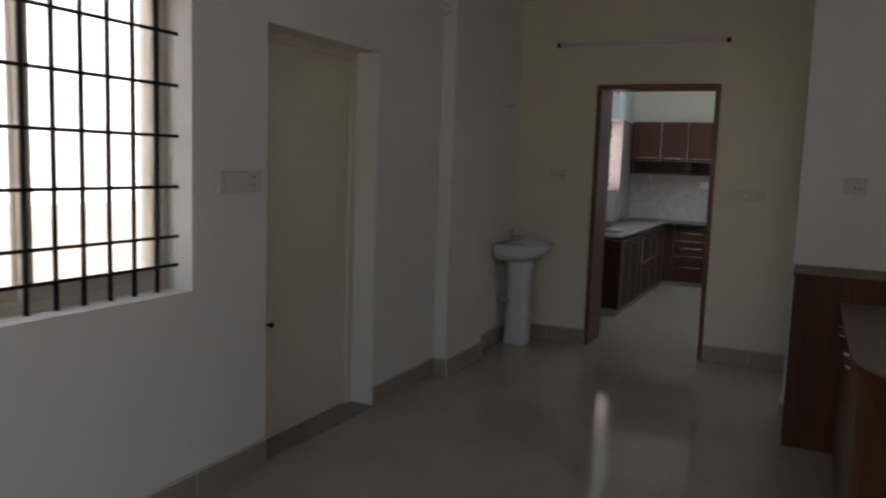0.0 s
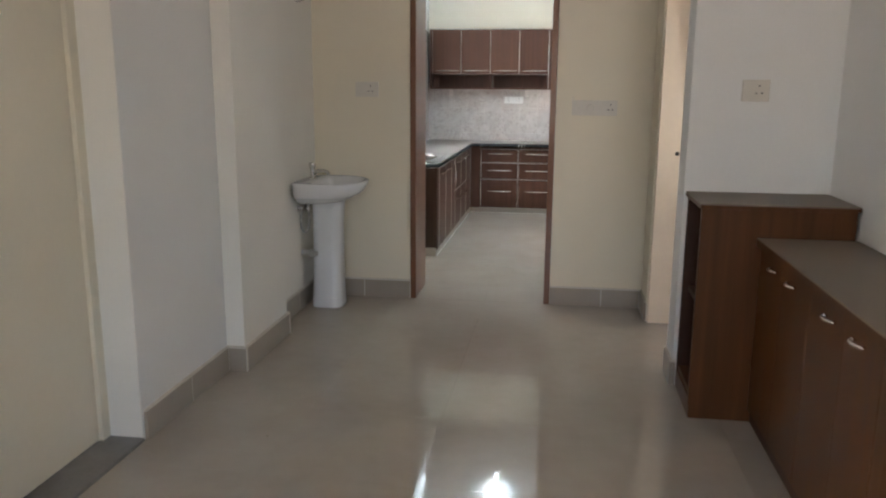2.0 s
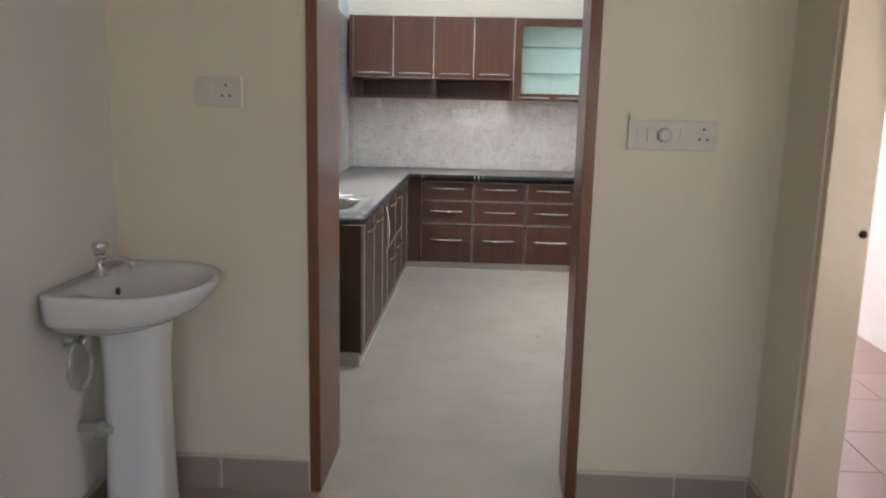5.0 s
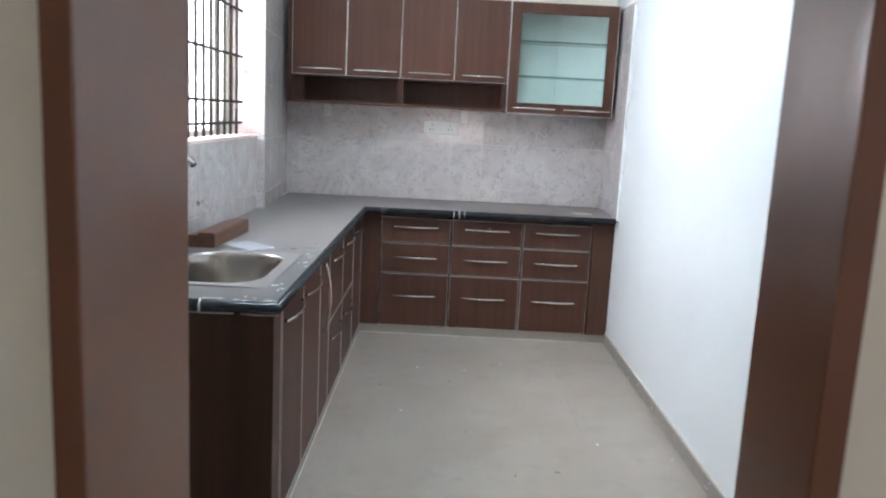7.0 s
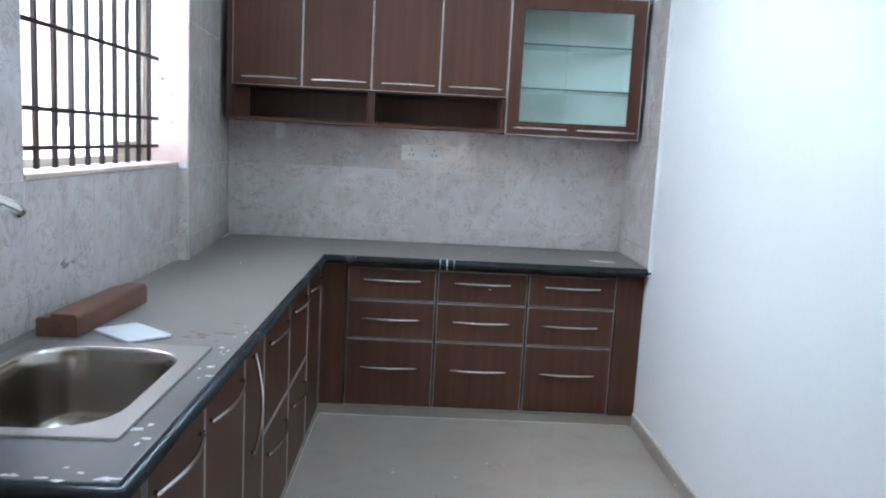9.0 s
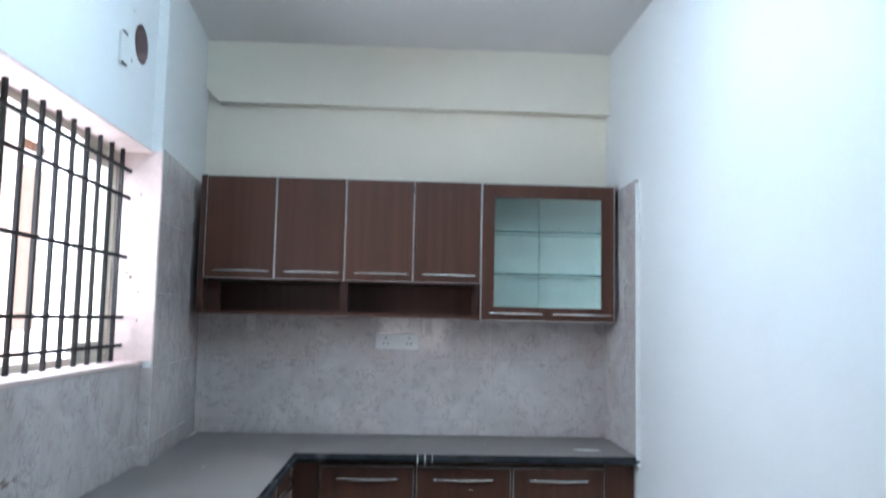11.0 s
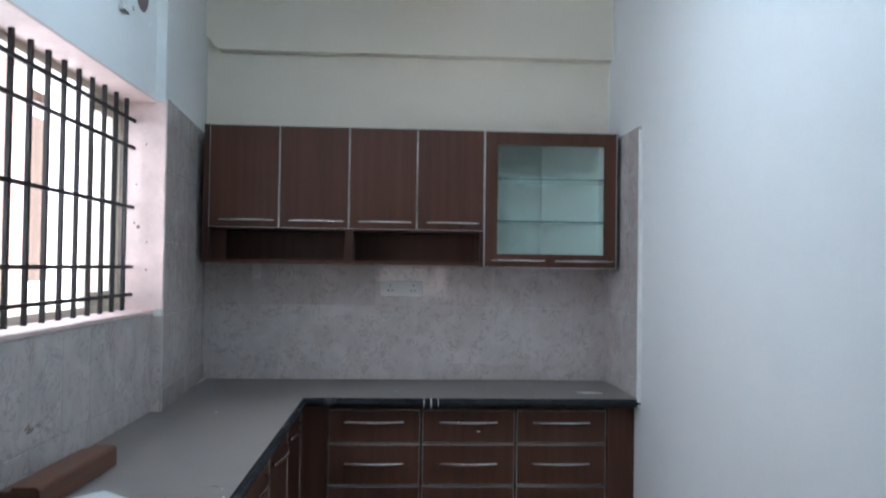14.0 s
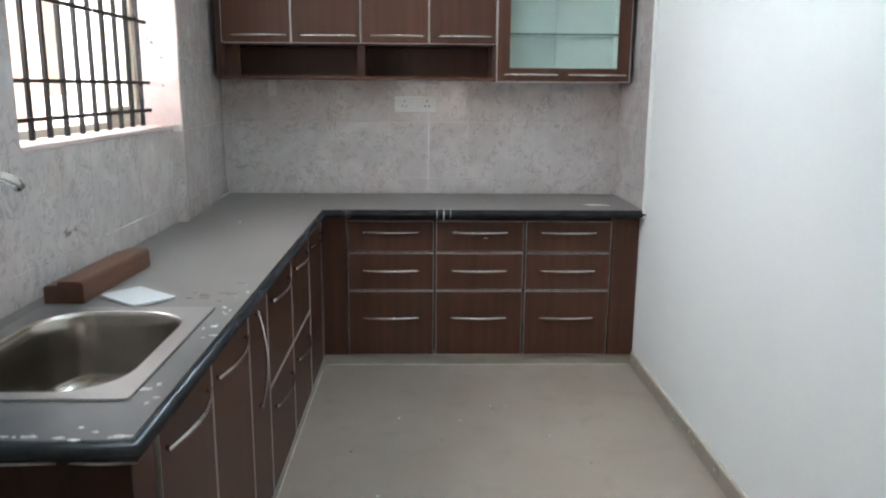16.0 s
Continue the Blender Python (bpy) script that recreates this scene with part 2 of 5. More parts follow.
# dust greys the far part; the near end has the dark hall's reflection painted in
def dusty_granite_dark_end():
    m = material("dusty black granite", (0.205, 0.184, 0.168), 0.44, spread=0.12, scale=2.2, grain=45, rough_spread=0.06)
    nt = m.node_tree
    n, ln = nt.nodes, nt.links
    b = n["Principled BSDF"]
    dusty = b.inputs["Base Color"].links[0].from_socket
    co = n["Texture Coordinate"]
    sep = n.new("ShaderNodeSeparateXYZ")
    ln.new(co.outputs["Object"], sep.inputs[0])
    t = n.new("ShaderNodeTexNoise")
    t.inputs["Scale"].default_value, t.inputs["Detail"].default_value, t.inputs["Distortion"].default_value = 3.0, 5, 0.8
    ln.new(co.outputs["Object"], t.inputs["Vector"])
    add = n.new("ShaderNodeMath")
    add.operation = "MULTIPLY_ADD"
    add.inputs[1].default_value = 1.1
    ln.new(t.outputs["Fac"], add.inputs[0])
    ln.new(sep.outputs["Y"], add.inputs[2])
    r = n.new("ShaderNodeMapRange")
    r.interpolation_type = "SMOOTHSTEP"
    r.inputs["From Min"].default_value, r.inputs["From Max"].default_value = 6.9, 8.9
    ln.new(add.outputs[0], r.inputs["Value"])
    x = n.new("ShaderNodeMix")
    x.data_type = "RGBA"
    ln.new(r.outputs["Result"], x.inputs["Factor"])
    # bluish dark of the hall mirrored in the polish, as plain colour
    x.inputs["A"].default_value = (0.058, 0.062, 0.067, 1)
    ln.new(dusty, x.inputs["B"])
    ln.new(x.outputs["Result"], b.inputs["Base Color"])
    return m


GRANITE = dusty_granite_dark_end()
GRANITE_EDGE = material("polished black granite", (0.018, 0.020, 0.024), 0.24, spec=0.35, spread=0.4, scale=9, grain=60)
CERAMIC = material("white glazed ceramic", (0.72, 0.73, 0.74), 0.14, spread=0.02, scale=3)
PLASTIC = material("white switch plastic", (0.74, 0.73, 0.70), 0.35, spread=0.02)
PLASTIC_FILM = material("film-covered switch plastic", (0.62, 0.585, 0.52), 0.35, spread=0.03, scale=18)
DARK = material("dark slot", (0.03, 0.03, 0.03), 0.6, spread=0.1)
IRON = material("dark painted iron", (0.016, 0.015, 0.014), 0.6, spec=0.2, spread=0.25, scale=20)
SASH = material("powder-coated window aluminium", (0.58, 0.53, 0.43), 0.45, spread=0.05)
SILL = material("pinkish plaster reveal", (0.66, 0.51, 0.46), 0.6, spread=0.12, scale=7, grain=60, bump=0.12)
THRESH = material("grey granite threshold", (0.20, 0.19, 0.18), 0.35, spread=0.2, scale=8, grain=70)
PEACH = material("peach exterior plaster", (0.62, 0.46, 0.38), 0.9, spread=0.06, scale=2, grain=30, bump=0.2)
BAND = material("weathered tan base plaster", (0.58, 0.49, 0.43), 0.9, spread=0.08, scale=2, grain=30)
EXT_WHITE = material("white exterior plaster", (0.78, 0.76, 0.73), 0.9, spread=0.05, scale=2, grain=30)
EARTH = material("bare earth", (0.30, 0.25, 0.19), 0.95, spread=0.25, scale=1.5, grain=12, bump=0.5)
RAW_WOOD = material("varnished wood offcut", (0.125, 0.053, 0.029), 0.42, spread=0.3, scale=1.0, grain=3, squash=(30, 2, 30))
SPLASH = material("white paint splash", (0.78, 0.78, 0.75), 0.6, spread=0.05)
MINT = material("pale mint back panel", (0.72, 0.80, 0.75), 0.45, spread=0.03)
DIRT = material("dry dirt crumbs", (0.16, 0.12, 0.08), 0.9, spread=0.3)
# plaster deep in the duct hole, coloured dark in place of its shade
DUCT_SHADE = material("duct plaster darkened for shade", (0.24, 0.17, 0.16), 0.9, spread=0.12, scale=20)
BRASS = material("tarnished brass", (0.50, 0.27, 0.11), 0.4, metal=0.6, spread=0.15)
PALE_PATCH = material("pale warm patch", (0.60, 0.545, 0.51), 0.4, spread=0.12, scale=20)
TILE_GROUT = material("pale tile grout", (0.57, 0.525, 0.50), 0.8, spread=0.06)
PIPE = material("grey pvc", (0.42, 0.41, 0.39), 0.45, spread=0.08)
PEACH_FILM = glass("translucent peach film", (0.10, 0.072, 0.056))
PANE = glass("clear window glass", (0.98, 0.99, 0.98))
GREEN_GLASS = glass("greenish cabinet glass", (0.93, 0.975, 0.955))
SHELF_GLASS = material("green glass shelf", (0.10, 0.20, 0.17), 0.1, spread=0.05)
TUBE_ON = lamp_material("lit fluorescent tube", (0.70, 0.905, 1.0), 19.5)
TUBE_OFF = material("unlit frosted tube", (0.66, 0.66, 0.64), 0.25, spread=0.02)


def marble_tile():
    m = material("mottled grey wall tile", (0.50, 0.452, 0.43), 0.06, spread=0.05, scale=9, grain=70, rough_spread=0.02, per_piece=0.05)
    nt = m.node_tree
    n, ln = nt.nodes, nt.links
    b = n["Principled BSDF"]
    plain = b.inputs["Base Color"].links[0].from_socket
    co = n["Texture Coordinate"]

    def cloud(scale, detail, warp, a, c):
        t = n.new("ShaderNodeTexNoise")
        t.inputs["Scale"].default_value, t.inputs["Detail"].default_value, t.inputs["Distortion"].default_value = scale, detail, warp
        ln.new(co.outputs["Object"], t.inputs["Vector"])
        r = n.new("ShaderNodeMapRange")
        r.inputs["From Min"].default_value, r.inputs["From Max"].default_value = a, c
        ln.new(t.outputs["Fac"], r.inputs["Value"])
        return t.outputs["Fac"], r.outputs["Result"]

    def tint(f, a, colour, amount):
        q = n.new("ShaderNodeMath")
        q.operation = "MULTIPLY"
        q.inputs[1].default_value = amount
        ln.new(f, q.inputs[0])
        x = n.new("ShaderNodeMix")
        x.data_type = "RGBA"
        ln.new(q.outputs[0], x.inputs["Factor"])
        ln.new(a, x.inputs["A"])
        x.inputs["B"].default_value = (*colour, 1)
        return x.outputs["Result"]

    def both(a, c):
        q = n.new("ShaderNodeMath")
        q.operation = "MULTIPLY"
        ln.new(a, q.inputs[0])
        ln.new(c, q.inputs[1])
        return q.outputs[0]

    pale = cloud(6.5, 4, 1.0, 0.42, 0.66)[1]
    pink = cloud(4.0, 3, 0.8, 0.50, 0.70)[1]
    patch = cloud(9.0, 3, 1.5, 0.44, 0.56)[1]
    curl_raw = cloud(11.0, 3, 3.0, 0, 1)[0]
    curl = n.new("ShaderNodeValToRGB")
    curl.color_ramp.elements[0].position, curl.color_ramp.elements[0].color = 0.44, (0, 0, 0, 1)
    curl.color_ramp.elements[1].position, curl.color_ramp.elements[1].color = 0.56, (0, 0, 0, 1)
    curl.color_ramp.elements.new(0.50).color = (1, 1, 1, 1)
    ln.new(curl_raw, curl.inputs["Fac"])
    speck = cloud(30.0, 2, 0.5, 0.64, 0.72)[1]
    c = tint(pale, plain, (0.60, 0.552, 0.528), 0.85)
    c = tint(pink, c, (0.53, 0.445, 0.405), 0.6)
    c = tint(both(curl.outputs["Color"], patch), c, (0.33, 0.265, 0.24), 0.68)
    c = tint(both(speck, patch), c, (0.30, 0.24, 0.22), 0.3)
    ln.new(c, b.inputs["Base Color"])
    return m


TILE = marble_tile()

# ---- the plan (metres) ----
H = 2.81                       # ceilings
HX0, HX1 = -2.035, 0.815       # hall side walls
BACK = -3.0                    # wall behind the start
DW0, DW1 = 5.635, 5.835        # wall between hall and kitchen
DX0, DX1, DTOP = -1.378, -0.440, 2.12   # cased opening, outer edges
KX0, KX1, KY1 = -1.965, 0.125, 9.95    # kitchen
PIER = 4.28                    # wall behind the shelf unit
OX, OY = 0.16, 5.335           # passage side wall, far jamb of its doorway
CT = 0.797                     # worktop height
EX, EXK = -2.32, -2.22         # outer faces of the window walls
PX = -1.94                     # hall column face

# ---- large structure ----
structure("ground", boxes((-600, 600, -600, 600, -0.40, -0.30)), EARTH, "bare brown earth round the house", "ground")
hall_floor = structure("floor", boxes((EX, 1.06, BACK - 0.2, 4.40, -0.30, -0.006), (EX, 0.330, 4.40, DW0, -0.30, -0.006), (EX, 0.265, DW0, DW1, -0.30, -0.006)), GROUT, "polished beige vitrified tile floor of the hall", "floor")
kit_floor = structure("floor_kitchen", boxes((EX, 0.265, DW1, KY1 + 0.2, -0.30, -0.006)), GROUT, "dusty beige tile floor of the kitchen", "floor")

# left hall wall: window and door openings
W1Y0, W1Y1, W1Z0, W1Z1 = 0.35, 1.806, 0.905, 2.17
D1Y0, D1Y1, D1Z = 2.29, 3.29, 2.075
structure("wall_left", boxes(
    (EX, HX0, BACK - 0.2, W1Y0, 0, H), (EX, HX0, W1Y0, W1Y1, 0, W1Z0), (EX, HX0, W1Y0, W1Y1, W1Z1, H), (EX, HX0, W1Y1, D1Y0, 0, H),
    (EX, HX0, D1Y0, D1Y1, D1Z, H), (EX, HX0, D1Y1, 4.115, 0, H)),
    WHITE, "off-white painted plaster wall with window and door", "wall")
structure("wall_left_end", boxes((EX, PX, 4.115, 4.735, 0, H), (EX, HX0, 4.735, DW0, 0, H)), PALE, "pale cream plastered column and wall by the basin", "wall")
structure("door_reveal", boxes((-2.177, HX0 - 0.001, D1Y1 - 0.004, D1Y1 + 0.001, 0.012, D1Z), (-2.177, HX0 - 0.001, D1Y0, D1Y1 - 0.004, D1Z - 0.004, D1Z + 0.001)), PALE, "pale cream painted reveal of the closed door", "door reveal")
structure("wall_doorway", boxes((EX, DX0, DW0, DW1, 0, H), (DX1, OX, DW0, DW1, 0, H), (DX0, DX1, DW0, DW1, DTOP, H)),
          CREAM, "cream painted wall with the kitchen doorway", "wall")
structure("wall_passage", boxes((OX, 0.295, OY, DW1, 0, H), (OX, 0.33, 4.48, OY, 2.13, H)),
          CREAM, "cream painted side wall with an open doorway", "wall")
structure("wall_pier", boxes((0.176, 1.05, PIER, 4.48, 0, H)), WHITE, "off-white painted wall behind the shelf unit", "wall")
# the openings in these two walls are invented, to hold the hall's fill lamps
structure("wall_right", boxes((HX1, 1.05, BACK - 0.2, -2.6, 0, H), (HX1, 1.05, -2.6, -0.8, 0, 0.7), (HX1, 1.05, -2.6, -0.8, 2.2, H), (HX1, 1.05, -0.8, PIER, 0, H)), WHITE, "off-white painted side wall of the hall with a wide unseen opening added for a lamp", "wall")
structure("wall_behind", boxes((HX0, -1.4, BACK - 0.2, BACK, 0, H), (0.6, HX1, BACK - 0.2, BACK, 0, H), (-1.4, 0.6, BACK - 0.2, BACK, 0, 0.7), (-1.4, 0.6, BACK - 0.2, BACK, 2.2, H)),
          WHITE, "unseen off-white painted end wall with a wide opening added for a lamp", "wall")
structure("ceiling", boxes((EX, 1.05, BACK - 0.2, DW1, H, H + 0.15)), CEIL, "white painted flat ceiling of the hall", "ceiling")
structure("ceiling_kitchen", boxes((EX, 0.265, DW1, KY1 + 0.2, H, H + 0.15)), CEIL, "white painted flat kitchen ceiling", "ceiling")

# kitchen walls
W2Y0, W2Y1, W2Z0, W2Z1 = 7.79, 9.03, 1.192, 2.036
HOLE_Y, HOLE_Z, HOLE_R = 8.845, 2.413, 0.075


def holed_patch(bm, x, y, z, half, r, depth):
    n = 32
    sq, ci, ci2 = [], [], []
    for k in range(n):
        a = 2 * math.pi * (k + 0.5) / n
        c, s = math.cos(a), math.sin(a)
        m = half / max(abs(c), abs(s))
        sq.append(bm.verts.new((x, y + m * c, z + m * s)))
        ci.append(bm.verts.new((x, y + r * c, z + r * s)))
        ci2.append(bm.verts.new((x - depth, y + r * c, z + r * s)))
    for k in range(n):
        j = (k + 1) % n
        bm.faces.new((sq[k], sq[j], ci[j], ci[k]))
        bm.faces.new((ci[k], ci[j], ci2[j], ci2[k])).material_index = 1


wl = boxes((EXK, KX0, DW1, W2Y0, 0, H), (EXK, KX0, W2Y0, W2Y1, 0, W2Z0), (EXK, KX0, W2Y0, HOLE_Y - 0.1, W2Z1, H), (EXK, KX0, HOLE_Y + 0.1, W2Y1, W2Z1, H),
           (EXK, KX0, HOLE_Y - 0.1, HOLE_Y + 0.1, W2Z1, HOLE_Z - 0.1), (EXK, KX0, HOLE_Y - 0.1, HOLE_Y + 0.1, HOLE_Z + 0.1, H))
holed_patch(wl, KX0, HOLE_Y, HOLE_Z, 0.1, HOLE_R, 0.16)
wall_kl = structure("wall_kitchen_window", wl, WHITE, "off-white kitchen wall with a barred window", "wall")
wall_kl.data.materials.append(DUCT_SHADE)
structure("wall_duct_end", boxes((EXK, EXK + 0.05, HOLE_Y - 0.1, HOLE_Y + 0.1, HOLE_Z - 0.1, HOLE_Z + 0.1)), DUCT_SHADE, "pinkish plaster at the end of the duct hole, its shade put into the colour", "wall")
# column at the end of the window wall, a little out of square
PX0, PX1 = -1.925, -1.990
bm = bmesh.new()
lo = [bm.verts.new(p) for p in ((EXK, W2Y1, 0), (PX0, W2Y1, 0), (PX1, KY1, 0), (EXK, KY1, 0))]
up = [bm.verts.new((v.co.x, v.co.y, H)) for v in lo]
skin(bm, [lo, up])
for f in bm.faces:
    f.smooth = False
wall_col = structure("wall_column", bm, WHITE, "off-white plastered column beside the window", "wall")
wall_back = structure("wall_kitchen_back", boxes((EX, 0.265, KY1, KY1 + 0.2, 0, H)), KCREAM, "cream painted kitchen end wall", "wall")
# shallow beam with a splayed end against the column
bm = bmesh.new()
outline = [(PX1, 2.560), (PX1 + 0.075, 2.487), (KX1, 2.487), (KX1, H), (PX1, H)]
skin(bm, [[bm.verts.new((x, y, z)) for x, z in outline] for y in (KY1 - 0.07, KY1)])
for f in bm.faces:
    f.smooth = False
structure("beam", bm, KCREAM, "shallow cream plastered beam under the ceiling", "beam")
wall_kr = structure("wall_kitchen_right", boxes((KX1, 0.265, DW1, KY1, 0, H)), WHITE, "plain off-white kitchen side wall", "wall")


# ---- cased opening, doors ----
casing = tagged(thing("door_frame", "polished brown wooden casing of the kitchen doorway", "door frame", (-0.85, DW0, 0)), kind="structure")
FW = 0.036
part("jamb", boxes((DX0 - 0.002, DX0 + FW, DW0 - 0.010, 6.008, 0, DTOP), r=0.003), FRAME_WOOD, casing)
part("jamb", boxes((DX1 - FW, DX1 + 0.002, DW0 - 0.010, DW1 + 0.004, 0, DTOP), r=0.003), FRAME_WOOD, casing)
part("head", boxes((DX0 + FW, DX1 - FW, DW0 - 0.010, DW1 + 0.004, DTOP - FW, DTOP + 0.002), r=0.003), FRAME_WOOD, casing)

door = tagged(thing("door_1", "closed cream enamelled flush door set deep in its reveal", "door", (-2.2, 2.79, 0)), kind="structure")
part("leaf", boxes((-2.235, -2.195, D1Y0 + 0.06, D1Y1 - 0.055, 0.015, D1Z - 0.05), r=0.003), DOOR_CREAM, door)
part("frame", boxes((-2.26, -2.178, D1Y1 - 0.055, D1Y1, 0, D1Z), r=0.003), DOOR_CREAM, door)
part("frame", boxes((-2.26, -2.178, D1Y0, D1Y0 + 0.06, 0, D1Z), r=0.003), DOOR_CREAM, door)
part("frame_head", boxes((-2.26, -2.178, D1Y0 + 0.06, D1Y1 - 0.055, D1Z - 0.05, D1Z), r=0.003), JAMB_TAN, door)
knob = lathe(bmesh.new(), (-2.195, D1Y0 + 0.21, 0.62), ((0.006, 0), (0.006, 0.02), (0.014, 0.024), (0.014, 0.036), (0.004, 0.04)), "x", 14)
part("knob", knob, DARK, door, "small dark door knob")
structure("threshold", boxes((-2.26, -2.030, D1Y0, D1Y1, -0.004, 0.012), r=0.003), THRESH, "dark grey granite door threshold", "threshold")

frame2 = tagged(thing("door_frame", "tan painted frame of the open balcony doorway", "door frame", (0.24, 4.95, 0)), kind="structure")
part("jamb", boxes((OX + 0.008, 0.300, OY - 0.03, OY + 0.002, 0, 2.13), r=0.003), JAMB_TAN, frame2)
part("head", boxes((OX + 0.008, 0.300, 4.481, OY - 0.03, 2.10, 2.128), r=0.003), JAMB_TAN, frame2)
bolt = lathe(bmesh.new(), (0.280, OY - 0.03, 1.043), ((0.012, 0.006), (0.012, -0.004), (0.007, -0.006), (0.006, -0.014), (0.002, -0.016)), "y", 12)
part("latch_bolt", bolt, DARK, frame2, "small dark latch stud")


# ---- windows ----
def window(name, label, y0, y1, z0, z1, xg, bars, rails, stiles, xs):
    w = tagged(thing(name, label, "window", (xg, (y0 + y1) / 2, z0)), kind="structure")
    for y in bars:
        part("bar", boxes((xg - 0.0065, xg + 0.0065, y - 0.007, y + 0.007, z0 - 0.004, z1 + 0.004)), IRON, w)
    for z in rails:
        part("rail", boxes((xg + 0.0065, xg + 0.0135, y0 - 0.004, y1 + 0.004, z - 0.0065, z + 0.0065)), IRON, w)
    fr = part("window_frame", boxes((xs - 0.05, xs + 0.05, y0, y1, z0, z0 + 0.035), (xs - 0.05, xs + 0.05, y0, y1, z1 - 0.035, z1),
                                    (xs - 0.05, xs + 0.05, y0, y0 + 0.03, z0 + 0.035, z1 - 0.035), (xs - 0.05, xs + 0.05, y1 - 0.03, y1, z0 + 0.035, z1 - 0.035)), SASH, w)
    for a, b, dx in stiles:
        x = xs + dx
        sash = part("sash", boxes((x - 0.012, x + 0.012, a, a + 0.045, z0 + 0.035, z1 - 0.035), (x - 0.012, x + 0.012, b - 0.045, b, z0 + 0.035, z1 - 0.035),
                                  (x - 0.012, x + 0.012, a + 0.045, b - 0.045, z0 + 0.035, z0 + 0.085), (x - 0.012, x + 0.012, a + 0.045, b - 0.045, z1 - 0.085, z1 - 0.035)), SASH, w)
        pane = part("pane", boxes((x - 0.002, x + 0.002, a + 0.045, b - 0.045, z0 + 0.085, z1 - 0.085)), PANE, w)
        pane.visible_shadow = False
    return w


window("window_1", "barred sliding window of the hall in a white reveal", W1Y0, W1Y1, W1Z0, W1Z1, -2.12,
       [1.70 - 0.1165 * k for k in range(12)], [1.009, 1.127, 1.331, 1.536, 1.738, 1.943, 2.10], [(1.15, 1.79, 0.02), (0.38, 1.20, -0.02)], -2.215)
win2 = window("window_2", "barred kitchen window with grey sliding sashes", W2Y0, W2Y1, W2Z0, W2Z1, -2.05,
       [8.95 - 0.1130 * k for k in range(11)], [1.262, 1.371, 1.607, 1.843, 1.951], [(8.74, 9.01, 0.02), (7.81, 8.05, -0.02)], -2.14)
strip = part("window_film", boxes((-2.196, -2.192, 8.455, 8.618, 1.322, 1.955)), PEACH_FILM, win2, "translucent peach strip behind the glass")
strip.visible_shadow = False
structure("window_sill", boxes((EXK + 0.005, KX0 + 0.013, W2Y0, W2Y1 - 0.0085, W2Z0 - 0.004, W2Z0 + 0.010), r=0.003), SILL, "pinkish cement window sill", "sill")
structure("window_reveal", boxes((EXK + 0.005, PX0 + 0.006, W2Y1 - 0.008, W2Y1 + 0.001, W2Z0 + 0.010, W2Z1), (EXK + 0.005, KX0 + 0.009, W2Y0, W2Y1 - 0.008, W2Z1 - 0.008, W2Z1 + 0.001)), SILL, "pinkish plastered window reveal", "window reveal")


# ---- skirtings ----
def skirting(name, runs, h):
    s = thing(name, "brown-grey tile skirting with a cement top edge", "skirting", (runs[0][0], runs[0][2], 0), kind="structure")
    for x0, x1, y0, y1 in runs:
        part("skirting_tile", boxes((x0, x1, y0, y1, 0, h), r=0.002), SKIRT, s)
        g = 0.001
        part("top_edge", boxes((x0 + g, x1 - g, y0 + g, y1 - g, h, h + 0.011), r=0.002), SKIRT_EDGE, s)
        if y1 - y0 > x1 - x0:
            part("joint", boxes((x0 + g, x1 + 0.0006, y1 - 0.003, y1 + 0.0018, 0.002, h + 0.004), r=0.0006), SKIRT_EDGE, s)
        else:
            part("joint", boxes((x1 - 0.003, x1 + 0.0018, y0 - 0.0006, y1 - g, 0.002, h + 0.004), r=0.0006), SKIRT_EDGE, s)


T = 0.014
skirting("baseboard", [(HX0, HX0 + T, y, min(y + 0.6, D1Y0 - 0.01) - 0.002) for y in (-2.98, -2.38, -1.78, -1.18, -0.58, 0.02, 0.62, 1.22, 1.82)] +
         [(HX0, HX0 + T, D1Y1 + 0.01, 3.70), (HX0, HX0 + T, 3.702, 4.10), (HX0 + 0.001, PX + T, 4.115 - T, 4.115), (PX, PX + T, 4.116, 4.735),
          (HX0, PX + T, 4.735, 4.735 + T), (HX0, HX0 + T, 4.75, 5.20), (HX0, HX0 + T, 5.202, DW0 - T)], 0.118)
skirting("baseboard_doorway", [(HX0, -1.70, DW0 - T, DW0), (-1.698, DX0 - 0.003, DW0 - T, DW0), (DX1 + 0.003, -0.10, DW0 - T, DW0), (-0.098, OX - T, DW0 - T, DW0), (OX - T, OX, OY + 0.01, DW0)], 0.118)
skirting("baseboard_right", [(0.176, 0.19, PIER - T, PIER), (HX1 - T, HX1, BACK, -1.5), (HX1 - T, HX1, -1.498, 0.2), (HX1 - T, HX1, 0.202, 2.0), (0.176 - T, 0.176, PIER - T, 4.48)], 0.118)
skirting("baseboard_kitchen", [(KX1 - 0.012, KX1, y, min(y + 0.6, 9.44) - 0.002) for y in (5.85, 6.45, 7.05, 7.65, 8.25, 8.85)], 0.066)


# ---- wall tiles ----
TW, TH, GAP = 0.207, 0.293, 0.0017
row_z = [CT + 0.001, CT + 0.088] + [CT + 0.088 + TH * (k + 1) for k in range(5)]
TILE_TOP = 2.05
tile_mesh = {}


